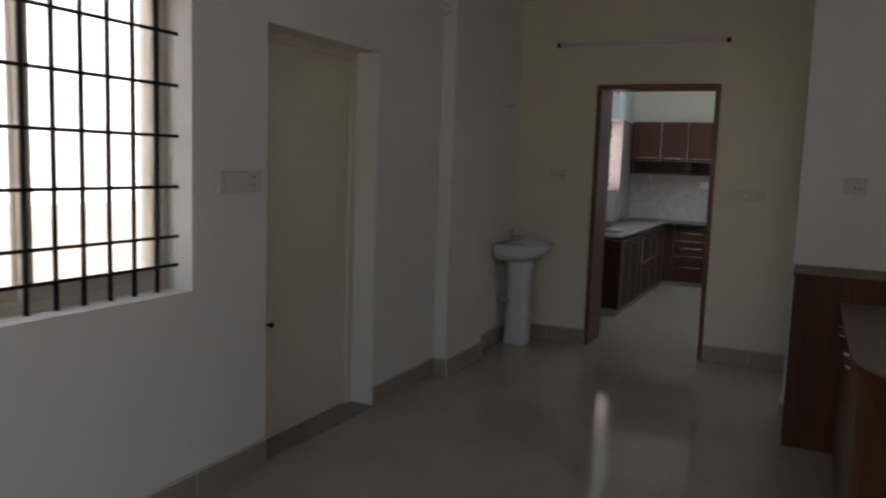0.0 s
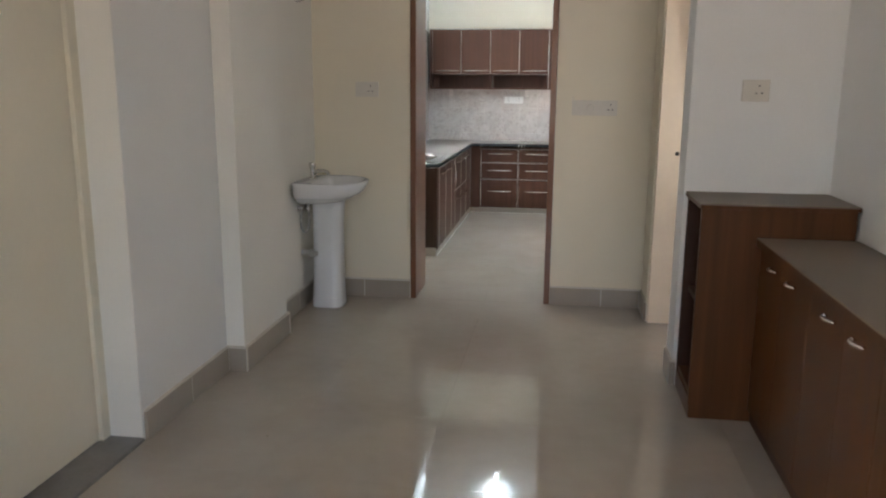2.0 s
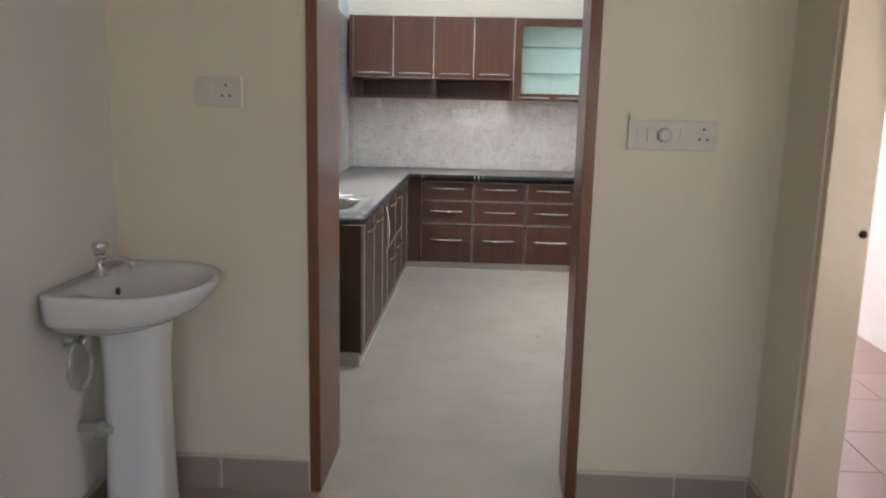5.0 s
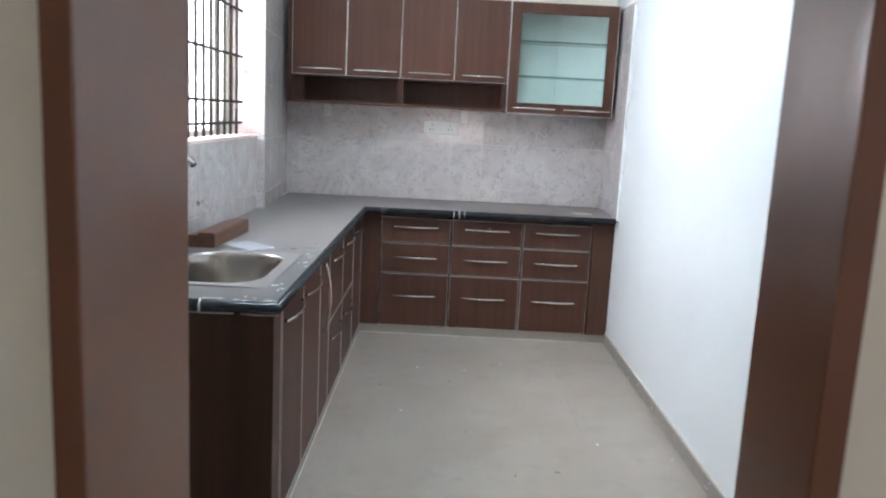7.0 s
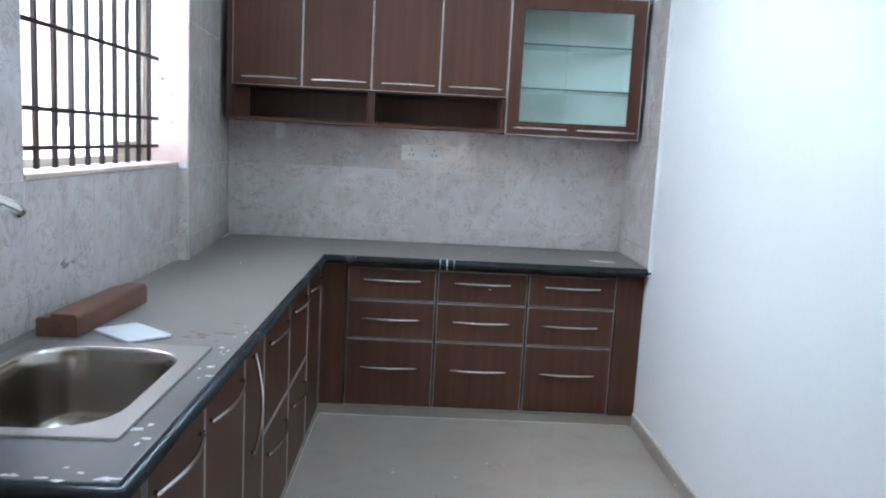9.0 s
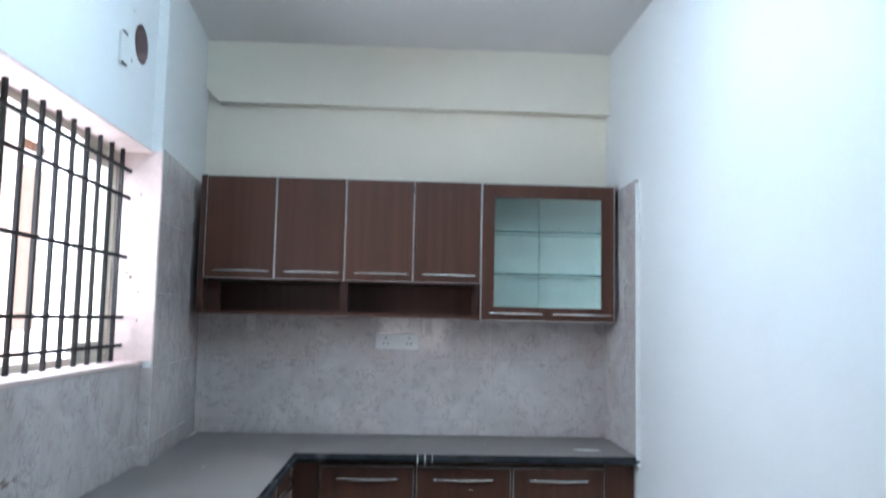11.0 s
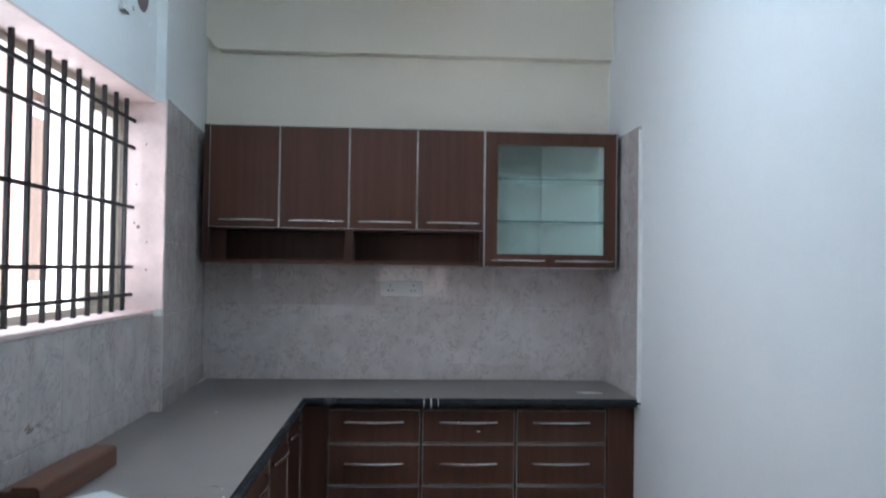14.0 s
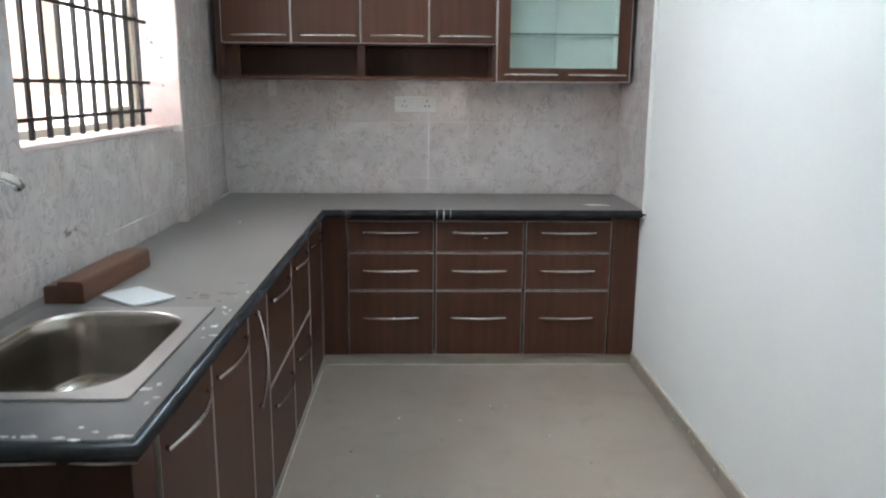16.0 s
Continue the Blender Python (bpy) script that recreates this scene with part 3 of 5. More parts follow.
def wall_tile(parent, axis, a0, a1, z0, z1, at, depth=0.009):
    """One tile: axis 'x' lies on a wall facing -y at y=at, axis 'y' on a wall facing +x (or -x with negative depth)."""
    a0, a1, z0, z1 = a0 + GAP / 2, a1 - GAP / 2, z0 + GAP / 2, z1 - GAP / 2
    if a1 - a0 < 0.01 or z1 - z0 < 0.01:
        return
    bev = 0.0012
    bm = bmesh.new()

    def ring(d, inset):
        pts = ((a0 + inset, z0 + inset), (a1 - inset, z0 + inset), (a1 - inset, z1 - inset), (a0 + inset, z1 - inset))
        if axis == "x":
            return [bm.verts.new((a, at - d, z)) for a, z in pts]
        if axis == "col":
            return [bm.verts.new((PX0 + (PX1 - PX0) * (a - W2Y1) / (KY1 - W2Y1) + d, a, z)) for a, z in pts]
        return [bm.verts.new((at + (d if depth > 0 else -d), a, z)) for a, z in pts]
    t = abs(depth) + (0.004 if z1 < CT + 0.09 else 0.0)
    skin(bm, [ring(0.0005, 0), ring(t - bev, 0), ring(t, bev)], first=False)
    for f in bm.faces:
        f.smooth = False
    part("tile", bm, TILE, parent)


def tile_run(parent, axis, a_from, a_to, start, at, z_list, depth=0.009, keep=lambda a, z: True):
    a = start
    while a < a_to - 1e-6:
        b = a + TW
        for z0, z1 in zip(z_list, z_list[1:]):
            lo, hi = max(a, a_from), min(b, a_to)
            if hi > lo and keep((lo + hi) / 2, (z0 + z1) / 2):
                wall_tile(parent, axis, lo, hi, z0, min(z1, TILE_TOP), at, depth)
        a = b


# ---- worktop ----
FX, FY = -1.398, 9.375          # front edges of the two runs
NEAR = 6.944
SX0, SX1, SY0, SY1 = -1.872, -1.484, 7.13, 7.70   # hole under the sink rim
worktop = thing("worktop", "L-shaped dusty black granite worktop with rounded polished edge", "worktop", (-1.7, 8.2, CT - 0.04))
z0, z1 = CT - 0.038, CT
gx = [KX0 + 0.001, SX0, SX1, FX, KX1 - 0.001]
gy = [NEAR, SY0, SY1, FY, KY1 - 0.001]
kept = {(i, j) for i in range(4) for j in range(4) if (i < 3 or j == 3) and (i, j) != (1, 1)}
bm = bmesh.new()
top = {(i, j): bm.verts.new((gx[i], gy[j], z1)) for i in range(5) for j in range(5)}
low = {(i, j): bm.verts.new((gx[i], gy[j], z0)) for i in range(5) for j in range(5)}
for i, j in kept:
    bm.faces.new((top[i, j], top[i + 1, j], top[i + 1, j + 1], top[i, j + 1]))
    bm.faces.new((low[i, j + 1], low[i + 1, j + 1], low[i + 1, j], low[i, j]))
    for (p, q), n in ((((i, j), (i + 1, j)), (i, j - 1)), (((i + 1, j), (i + 1, j + 1)), (i + 1, j)), (((i + 1, j + 1), (i, j + 1)), (i, j + 1)), (((i, j + 1), (i, j)), (i - 1, j))):
        if n not in kept:
            bm.faces.new((low[p], low[q], top[q], top[p]))
for v in [v for v in bm.verts if not v.link_faces]:
    bm.verts.remove(v)
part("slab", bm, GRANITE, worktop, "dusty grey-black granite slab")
bm = bmesh.new()
er = 0.019
zc = (z0 + z1) / 2
rings = [[], [], [], []]
for k in range(13):
    a = radians(-90 + 15 * k)
    d, z = er * math.cos(a), zc + er * math.sin(a)
    for ring, (x, y) in zip(rings, ((KX0 + 0.002, NEAR - d), (FX + d, NEAR - d), (FX + d, FY - d), (KX1 - 0.001, FY - d))):
        ring.append(bm.verts.new((x, y, z)))
for p, q in zip(rings, rings[1:]):
    for k in range(12):
        bm.faces.new((p[k], q[k], q[k + 1], p[k + 1])).smooth = True
part("edge", bm, GRANITE_EDGE, worktop, "glossy black bullnose edge")
bm = bmesh.new()
rng = random.Random(5)


def blob(bm, c, rx, ry, rz, seed):
    g = random.Random(seed)
    top = bm.verts.new((c[0], c[1], c[2] + rz))
    ring = []
    for k in range(10):
        a = 2 * math.pi * k / 10
        w = g.uniform(0.6, 1.15)
        ring.append(bm.verts.new((c[0] + rx * w * math.cos(a), c[1] + ry * w * math.sin(a), c[2])))
    for k in range(10):
        bm.faces.new((ring[k], ring[(k + 1) % 10], top))


for k in range(9):
    blob(bm, (rng.uniform(-1.455, -1.405), rng.uniform(7.0, 7.75), CT + 0.0005), rng.uniform(0.004, 0.011), rng.uniform(0.004, 0.011), 0.0015, k)
for k in range(5):
    blob(bm, (rng.uniform(-1.85, -1.42), rng.uniform(6.945, 7.04), CT + 0.0005), rng.uniform(0.004, 0.012), rng.uniform(0.003, 0.008), 0.0015, 40 + k)
for k in range(8):
    blob(bm, (rng.uniform(-1.85, -0.2), rng.uniform(8.6, 9.85), CT + 0.0005), rng.uniform(0.004, 0.01), rng.uniform(0.004, 0.008), 0.001, 80 + k)
blob(bm, (-0.07, 9.55, CT + 0.0005), 0.075, 0.035, 0.001, 99)
for x, w, l in ((-0.860, 0.008, 0.03), (-0.828, 0.011, 0.034), (-0.796, 0.005, 0.022)):
    tube(bm, [(x, FY - 0.006, z1 + 0.001), (x, FY - er - 0.001, zc + 0.006), (x, FY - er - 0.001, zc + 0.012 - l), (x, FY - er + 0.002, zc + 0.008 - l)], w * 0.7, 8, 0.3, (1, 0, 0))
for x, w in ((-1.615, 0.007),):
    tube(bm, [(x, NEAR - 0.006, z1 + 0.001), (x, NEAR - er - 0.001, zc + 0.004), (x, NEAR - er - 0.0005, zc - 0.014)], w, 8, 0.3, (1, 0, 0))
for k in range(26):
    blob(bm, (rng.uniform(-1.9, -1.41), rng.uniform(NEAR - 0.004, NEAR + 0.016), CT + 0.0006), rng.uniform(0.003, 0.016), rng.uniform(0.002, 0.006), 0.0008, 120 + k)
for k in range(9):
    blob(bm, (rng.uniform(-1.445, -1.395), rng.uniform(7.45, 8.0), CT + 0.0006), rng.uniform(0.002, 0.006), rng.uniform(0.002, 0.008), 0.0008, 160 + k)
for x0, x1 in ((-1.93, -1.70), (-1.69, -1.52), (-1.50, FX + 0.004)):
    tube(bm, [(x0, NEAR - 0.004, z0 - 0.001), ((x0 + x1) / 2, NEAR - 0.0055, z0 - 0.002), (x1, NEAR - 0.004, z0 - 0.001)], [0.0008, 0.0016, 0.001], 6)
tube(bm, [(FX + 0.006, NEAR - 0.003, z0), (FX + 0.006, NEAR + 0.05, z0 - 0.001), (FX + 0.005, NEAR + 0.3, z0)], [0.003, 0.002, 0.0008], 6)
smudge = bmesh.new()
for k in range(9):
    blob(smudge, (rng.uniform(-1.62, -1.45), rng.uniform(7.78, 7.98), CT + 0.0004), rng.uniform(0.006, 0.022), rng.uniform(0.003, 0.008), 0.0005, 300 + k)
part("dirt_smudge", smudge, DIRT, worktop, "dry dirt smudges")["kind"] = "stuff"
part("paint_splash", bm, SPLASH, worktop, "dried white paint drips")["kind"] = "stuff"


# ---- base cabinets ----
def bow_handle(parent, a, b, out, lift=0.026, r=0.0058):
    """A bowed bar handle from a to b, standing out along the vector out."""
    a, b, out = Vector(a), Vector(b), Vector(out)
    pts, rad = [], []
    for k in range(13):
        s = k / 12
        h = lift * (0.28 + 0.72 * math.sin(math.pi * s))
        pts.append(a.lerp(b, s) + out * h)
        rad.append(r * (0.72 + 0.45 * math.sin(math.pi * s)))
    bm = tube(bmesh.new(), pts, rad, 8, 0.75, out)
    for p, q in ((a, pts[0]), (b, pts[-1])):
        inward = (b - a).normalized() * (0.012 if p is a else -0.012)
        tube(bm, [p + inward, q + inward + out * 0.006], r * 0.8, 8, 1.0, (b - a))
    return part("handle", bm, CHROME, parent, "bowed chrome bar handle")


def front(parent, name, axis, a0, a1, z0, z1, at, t=0.018, mat=None, trim=True):
    """A laminate front with thin metal edging. axis x: faces -y; axis y: faces +x."""
    g, e = 0.0022, 0.0017
    a0, a1, z0, z1 = a0 + g, a1 - g, z0 + g, z1 - g
    mat = mat or WALNUT
    if axis == "x":
        d = part(name, boxes((a0 + e, a1 - e, at, at + t, z0 + e, z1 - e)), mat, parent)
        rows = [(a0, a1, at - 0.0025, at + t, z0, z0 + e), (a0, a1, at - 0.0025, at + t, z1 - e, z1), (a0, a0 + e, at - 0.0025, at + t, z0 + e, z1 - e), (a1 - e, a1, at - 0.0025, at + t, z0 + e, z1 - e)]
    else:
        d = part(name, boxes((at - t, at, a0 + e, a1 - e, z0 + e, z1 - e)), mat, parent)
        rows = [(at - t, at + 0.0025, a0, a1, z0, z0 + e), (at - t, at + 0.0025, a0, a1, z1 - e, z1), (at - t, at + 0.0025, a0, a0 + e, z0 + e, z1 - e), (at - t, at + 0.0025, a1 - e, a1, z0 + e, z1 - e)]
    if trim:
        part("edge_trim", boxes(*rows), ALU, d, "thin aluminium edging")
    return d


DF = 9.450                      # drawer fronts
PL = 0.055                      # plinth height
cols = [-1.296, -0.868, -0.432, -0.006]
rows_z = [(0.578, 0.732), (0.388, 0.574), (PL, 0.384)]
for i in range(3):
    a0, a1 = cols[i], cols[i + 1]
    u = thing("drawer_cabinet", "walnut laminate kitchen cabinet with three drawers and chrome handles", "cabinet", ((a0 + a1) / 2, DF, PL), "drawer cabinets under the end worktop")
    part("body", boxes((a0 + 0.001, a1 - 0.001, DF + 0.02, KY1 - 0.002, PL, CT - 0.04)), WALNUT_IN, u)
    for k, (za, zb) in enumerate(rows_z):
        d = front(u, "drawer", "x", a0 + 0.004, a1 - 0.004, za, zb, DF)
        zh = (0.676, 0.487, 0.249)[k]
        mid = (a0 + a1) / 2
        bow_handle(d, (mid - 0.138, DF, zh), (mid + 0.138, DF, zh), (0, -1, 0))
filler = thing("filler_panel", "plain walnut laminate filler panel beside the drawers", "panel", (0.06, DF, PL))
part("panel", boxes((cols[3] + 0.002, KX1 - 0.001, DF + 0.004, DF + 0.022, PL, CT - 0.04)), WALNUT, filler)
corner = thing("corner_panel", "plain dark walnut panel closing the cabinet corner", "panel", (-1.36, DF, PL))
part("panel", boxes((-1.410, cols[0] - 0.002, DF + 0.004, DF + 0.022, PL, CT - 0.04)), WALNUT, corner)
part("panel", boxes((-1.428, -1.411, 9.385, DF + 0.022, PL, CT - 0.04)), WALNUT, corner)
structure("plinth", boxes((-1.43, KX1 - 0.001, DF + 0.012, DF + 0.03, 0, PL - 0.001), (-1.432, -1.418, 6.985, DF + 0.012, 0, PL - 0.001), (KX0, -1.418, 6.966, 6.985, 0, 0.075)), SKIRT, "brown-grey tile plinth under the kitchen cabinets", "plinth")

LF = -1.410                     # fronts of the window-side run
units = [(7.095, 7.46, "door"), (7.46, 7.84, "door"), (7.84, 8.10, "pull"), (8.10, 8.55, "pair"), (8.55, 8.985, "pair"), (8.985, 9.385, "door")]
lab = {"door": "walnut laminate base cabinet with one door and a bowed chrome handle", "pull": "narrow walnut pull-out cabinet with an upright chrome handle", "pair": "walnut laminate base cabinet with two deep drawers"}
for y0, y1, k in units:
    u = thing("base_cabinet", lab[k], "cabinet", (LF - 0.25, (y0 + y1) / 2, PL), "base cabinets under the window worktop")
    if y0 < 7.8:
        body = boxes((KX0 + 0.002, LF - 0.02, y0 + 0.001, y1 - 0.001, PL, 0.60), (LF - 0.06, LF - 0.02, y0 + 0.001, y1 - 0.001, 0.60, CT - 0.04))
    else:
        body = boxes((KX0 + 0.002, LF - 0.02, y0 + 0.001, y1 - 0.001, PL, CT - 0.04))
    part("body", body, WALNUT_IN, u)
    if k == "pair":
        for za, zb, zh in ((0.422, 0.742, 0.69), (PL, 0.418, 0.33)):
            d = front(u, "drawer", "y", y0, y1, za, zb, LF)
            bow_handle(d, (LF, y0 + 0.06, zh), (LF, y1 - 0.06, zh), (1, 0, 0), 0.03)
    else:
        d = front(u, "door", "y", y0, y1, PL, 0.742, LF)
        if k == "pull":
            bow_handle(d, (LF, (y0 + y1) / 2 - 0.03, 0.42), (LF, (y0 + y1) / 2 - 0.03, 0.725), (1, 0, 0), 0.03)
        else:
            bow_handle(d, (LF, y0 + 0.03, 0.69), (LF, y1 - 0.03, 0.69), (1, 0, 0), 0.03)
endp = thing("end_panel", "walnut laminate end panel of the worktop run, its shade put into the colour", "panel", (-1.7, 6.963, 0.075))
# this side turns to the dim hall; its colour is darkened to suit
part("panel", boxes((KX0 + 0.002, LF + 0.001, 6.963, 6.981, 0.076, CT - 0.04)), SHADED_END_WOOD, endp)
part("front_strip", boxes((LF - 0.018, LF, 6.983, 7.074, PL, CT - 0.04)), WALNUT, endp)
part("edge_strip", boxes((LF + 0.0015, LF + 0.0035, 6.961, 6.984, 0.076, CT - 0.04)), WALNUT, endp)

# ---- wall cabinets ----
WF, WZ0, WZ1, WOPEN = 9.655, 1.576, 2.062, 1.395
wx = [-1.900, -1.564, -1.228, -0.898, -0.570]
for i in (0, 2):
    a0, a1 = wx[i], wx[i + 2]
    left = -1.926 if i == 0 else a0
    u = thing("wall_cabinet", "walnut wall cabinet with two doors above an open niche", "cabinet", ((a0 + a1) / 2, WF, WOPEN), "wall cabinets on the end wall")
    s = 0.018
    lw = 0.026 if i == 0 else s
    d0, d1 = WF + 0.02, KY1 - 0.002
    part("side_panel", boxes((left, left + lw, d0, d1, WOPEN, WZ1)), WALNUT_IN, u)
    part("side_panel", boxes((a1 - s, a1, d0, d1, WOPEN, WZ1)), WALNUT_IN, u)
    part("top_panel", boxes((left + lw, a1 - s, d0, d1, WZ1 - s, WZ1)), WALNUT_IN, u)
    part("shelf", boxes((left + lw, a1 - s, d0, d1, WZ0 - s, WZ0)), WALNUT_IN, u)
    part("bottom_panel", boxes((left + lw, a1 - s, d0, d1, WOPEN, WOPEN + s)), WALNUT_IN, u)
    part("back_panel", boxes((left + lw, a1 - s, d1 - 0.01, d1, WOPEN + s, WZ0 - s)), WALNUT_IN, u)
    if i == 0:
        part("side_strip", boxes((left, a0 + 0.002, WF + 0.002, WF + 0.02, WOPEN, WZ1)), WALNUT_IN, u)
        part("side_strip", boxes((left + 0.026, -1.832, WF + 0.08, WF + 0.095, WOPEN + s, WZ0 - s)), WALNUT_IN, u)
    part("bottom_rail", boxes((left, a1, WF + 0.004, WF + 0.02, WOPEN, WOPEN + 0.016)), WALNUT, u)
    for k in (i, i + 1):
        d = front(u, "door", "x", wx[k], wx[k + 1], WZ0 - 0.012, WZ1, WF)
        bow_handle(d, (wx[k] + 0.043, WF, WZ0 + 0.026), (wx[k + 1] - 0.022, WF, WZ0 + 0.026), (0, -1, 0), 0.022, 0.005)

gx0, gx1, gz0, gz1 = -0.568, 0.090, 1.388, 2.060
gc = thing("glass_cabinet", "walnut wall cabinet with a greenish glass door and glass shelves", "cabinet", ((gx0 + gx1) / 2, WF, gz0))
s = 0.018
d0, d1 = WF + 0.02, KY1 - 0.002
part("side_panel", boxes((gx0, gx0 + s, d0, d1, gz0, gz1)), WALNUT_IN, gc)
part("side_panel", boxes((gx1 - s, gx1, d0, d1, gz0, gz1)), WALNUT_IN, gc)
part("top_panel", boxes((gx0 + s, gx1 - s, d0, d1, gz1 - s, gz1)), WALNUT_IN, gc)
part("bottom_panel", boxes((gx0 + s, gx1 - s, d0, d1, gz0, gz0 + s)), WALNUT_IN, gc)
part("back_panel", boxes((gx0 + s, -0.240, KY1 - 0.02, KY1 - 0.004, gz0 + s, gz1 - s), (-0.237, gx1 - s, KY1 - 0.02, KY1 - 0.004, gz0 + s, gz1 - s)), MINT, gc, "pale mint back panel")
part("side_lining", boxes((gx0 + s, gx0 + s + 0.004, WF + 0.03, KY1 - 0.02, gz0 + s, gz1 - s), (gx1 - s - 0.004, gx1 - s, WF + 0.03, KY1 - 0.02, gz0 + s, gz1 - s), (gx0 + s + 0.004, gx1 - s - 0.004, WF + 0.03, KY1 - 0.02, gz0 + s, gz0 + s + 0.004)), MINT, gc)
for z in (1.832, 1.620):
    part("shelf", boxes((gx0 + s + 0.005, gx1 - s - 0.005, WF + 0.05, KY1 - 0.022, z - 0.003, z + 0.003)), GREEN_GLASS, gc, "green-edged glass shelf")
    part("shelf_edge", boxes((gx0 + s + 0.005, gx1 - s - 0.005, WF + 0.0465, WF + 0.0498, z - 0.0035, z + 0.0035)), SHELF_GLASS, gc)
iz0, iz1, ix0, ix1 = 1.456, 1.992, -0.503, 0.027
gd = part("door_frame", boxes((gx0 + 0.004, ix0, WF, WF + 0.018, gz0 + 0.004, gz1 - 0.004), (ix1, gx1 - 0.004, WF, WF + 0.018, gz0 + 0.004, gz1 - 0.004), (ix0, ix1, WF, WF + 0.018, iz1, gz1 - 0.004), (ix0, ix1, WF, WF + 0.018, gz0 + 0.004, iz0)), WALNUT, gc)
e = 0.004
part("edge_trim", boxes((gx0, gx1, WF - 0.0025, WF + 0.018, gz0, gz0 + e), (gx0, gx1, WF - 0.0025, WF + 0.018, gz1 - e, gz1), (gx0, gx0 + e, WF - 0.0025, WF + 0.018, gz0 + e, gz1 - e), (gx1 - e, gx1, WF - 0.0025, WF + 0.018, gz0 + e, gz1 - e)), ALU, gd)
pane = part("pane", boxes((ix0, ix1, WF + 0.008, WF + 0.012, iz0, iz1)), GREEN_GLASS, gd)
pane.visible_shadow = False
for a, b in ((-0.532, -0.261), (-0.218, 0.073)):
    bow_handle(gd, (a, WF, 1.424), (b, WF, 1.424), (0, -1, 0), 0.022, 0.005)

# ---- sink and mixer tap ----
sink = thing("kitchen_sink", "stainless steel single-bowl sink let into the worktop", "sink", (-1.68, 7.42, CT))
cx, cy = -1.684, 7.408
bm = bmesh.new()
rim = [(0.225, 0.305, 0.010, CT + 0.0005, 0, 0), (0.224, 0.304, 0.012, CT + 0.004, 0, 0), (0.222, 0.302, 0.014, CT + 0.0048, 0, 0), (0.1825, 0.2665, 0.125, CT + 0.0046, 0, -0.005)]
spec = [(0.182, 0.266, 0.125, CT + 0.0045, 0, -0.005), (0.178, 0.262, 0.124, CT + 0.003, 0, -0.005), (0.173, 0.257, 0.122, CT - 0.006, 0, -0.005), (0.169, 0.251, 0.118, CT - 0.03, 0, -0.005),
        (0.158, 0.236, 0.105, CT - 0.145, 0, -0.005), (0.150, 0.226, 0.08, CT - 0.172, 0, -0.005), (0.115, 0.185, 0.07, CT - 0.185, 0, -0.01), (0.045, 0.045, 0.044, CT - 0.190, 0, -0.02)]
skin(bm, [[bm.verts.new((x, y, z)) for x, y in rounded(cx + ox, cy + oy, hx, hy, r)] for hx, hy, r, z, ox, oy in spec], first=False, last=False)
part("bowl", bm, STEEL, sink)
bm = bmesh.new()
skin(bm, [[bm.verts.new((x, y, z)) for x, y in rounded(cx + ox, cy + oy, hx, hy, r)] for hx, hy, r, z, ox, oy in rim], first=False, last=False)
for f in bm.faces:
    f.smooth = False
part("rim", bm, STEEL_RIM, sink, "flat dull steel rim")
part("drain", lathe(bmesh.new(), (cx, cy - 0.02, CT - 0.194), ((0.046, 0), (0.046, 0.005), (0.036, 0.006), (0.03, 0.001), (0.005, 0.001)), "z", 24), CHROME, sink, "round chrome drain")

TY, TZ = 7.323, 1.045
tap = thing("mixer_tap", "chrome wall-mounted kitchen mixer with swan-neck spout", "tap", (KX0 + 0.01, TY, TZ))
xw = KX0 + 0.009
for dy in (-0.072, 0.072):
    part("wall_flange", lathe(bmesh.new(), (xw, TY + dy, TZ), ((0.034, 0), (0.034, 0.006), (0.022, 0.020), (0.017, 0.045), (0.017, 0.052)), "x", 20), CHROME, tap)
    part("knob", lathe(bmesh.new(), (xw + 0.066, TY + dy * 1.0, TZ - 0.002), ((0.012, -0.03), (0.016, 0.0), (0.025, 0.012), (0.027, 0.035), (0.022, 0.05), (0.008, 0.056)), "x", 14), CHROME, tap, "ribbed chrome tap knob")
part("body", tube(bmesh.new(), [(xw + 0.055, TY - 0.095, TZ), (xw + 0.055, TY - 0.03, TZ), (xw + 0.055, TY + 0.03, TZ), (xw + 0.055, TY + 0.095, TZ)], [0.018, 0.021, 0.021, 0.018], 14), CHROME, tap)
pts = [(xw + 0.058, TY, TZ + 0.012), (xw + 0.070, TY + 0.003, TZ + 0.055), (xw + 0.086, TY + 0.013, TZ + 0.098), (xw + 0.101, TY + 0.038, TZ + 0.124), (xw + 0.113, TY + 0.070, TZ + 0.131), (xw + 0.129, TY + 0.107, TZ + 0.125), (xw + 0.143, TY + 0.142, TZ + 0.110), (xw + 0.148, TY + 0.154, TZ + 0.094)]
part("spout", tube(bmesh.new(), pts, [0.014, 0.0125, 0.012, 0.012, 0.012, 0.012, 0.0125, 0.014], 12, 1.0, (0, 1, 0)), CHROME, tap)

stub = thing("pipe_stub", "short brown capped pipe stub high on the tiled wall", "pipe", (KX0 + 0.009, 7.27, 1.585))
part("nipple", lathe(bmesh.new(), (KX0 + 0.009, 7.27, 1.585), ((0.026, 0), (0.024, 0.006), (0.014, 0.008), (0.013, 0.05)), "x", 16), BRASS, stub)
part("cap", lathe(bmesh.new(), (KX0 + 0.058, 7.27, 1.585), ((0.018, 0), (0.018, 0.018), (0.012, 0.022), (0.003, 0.022)), "x", 8), BRASS, stub)

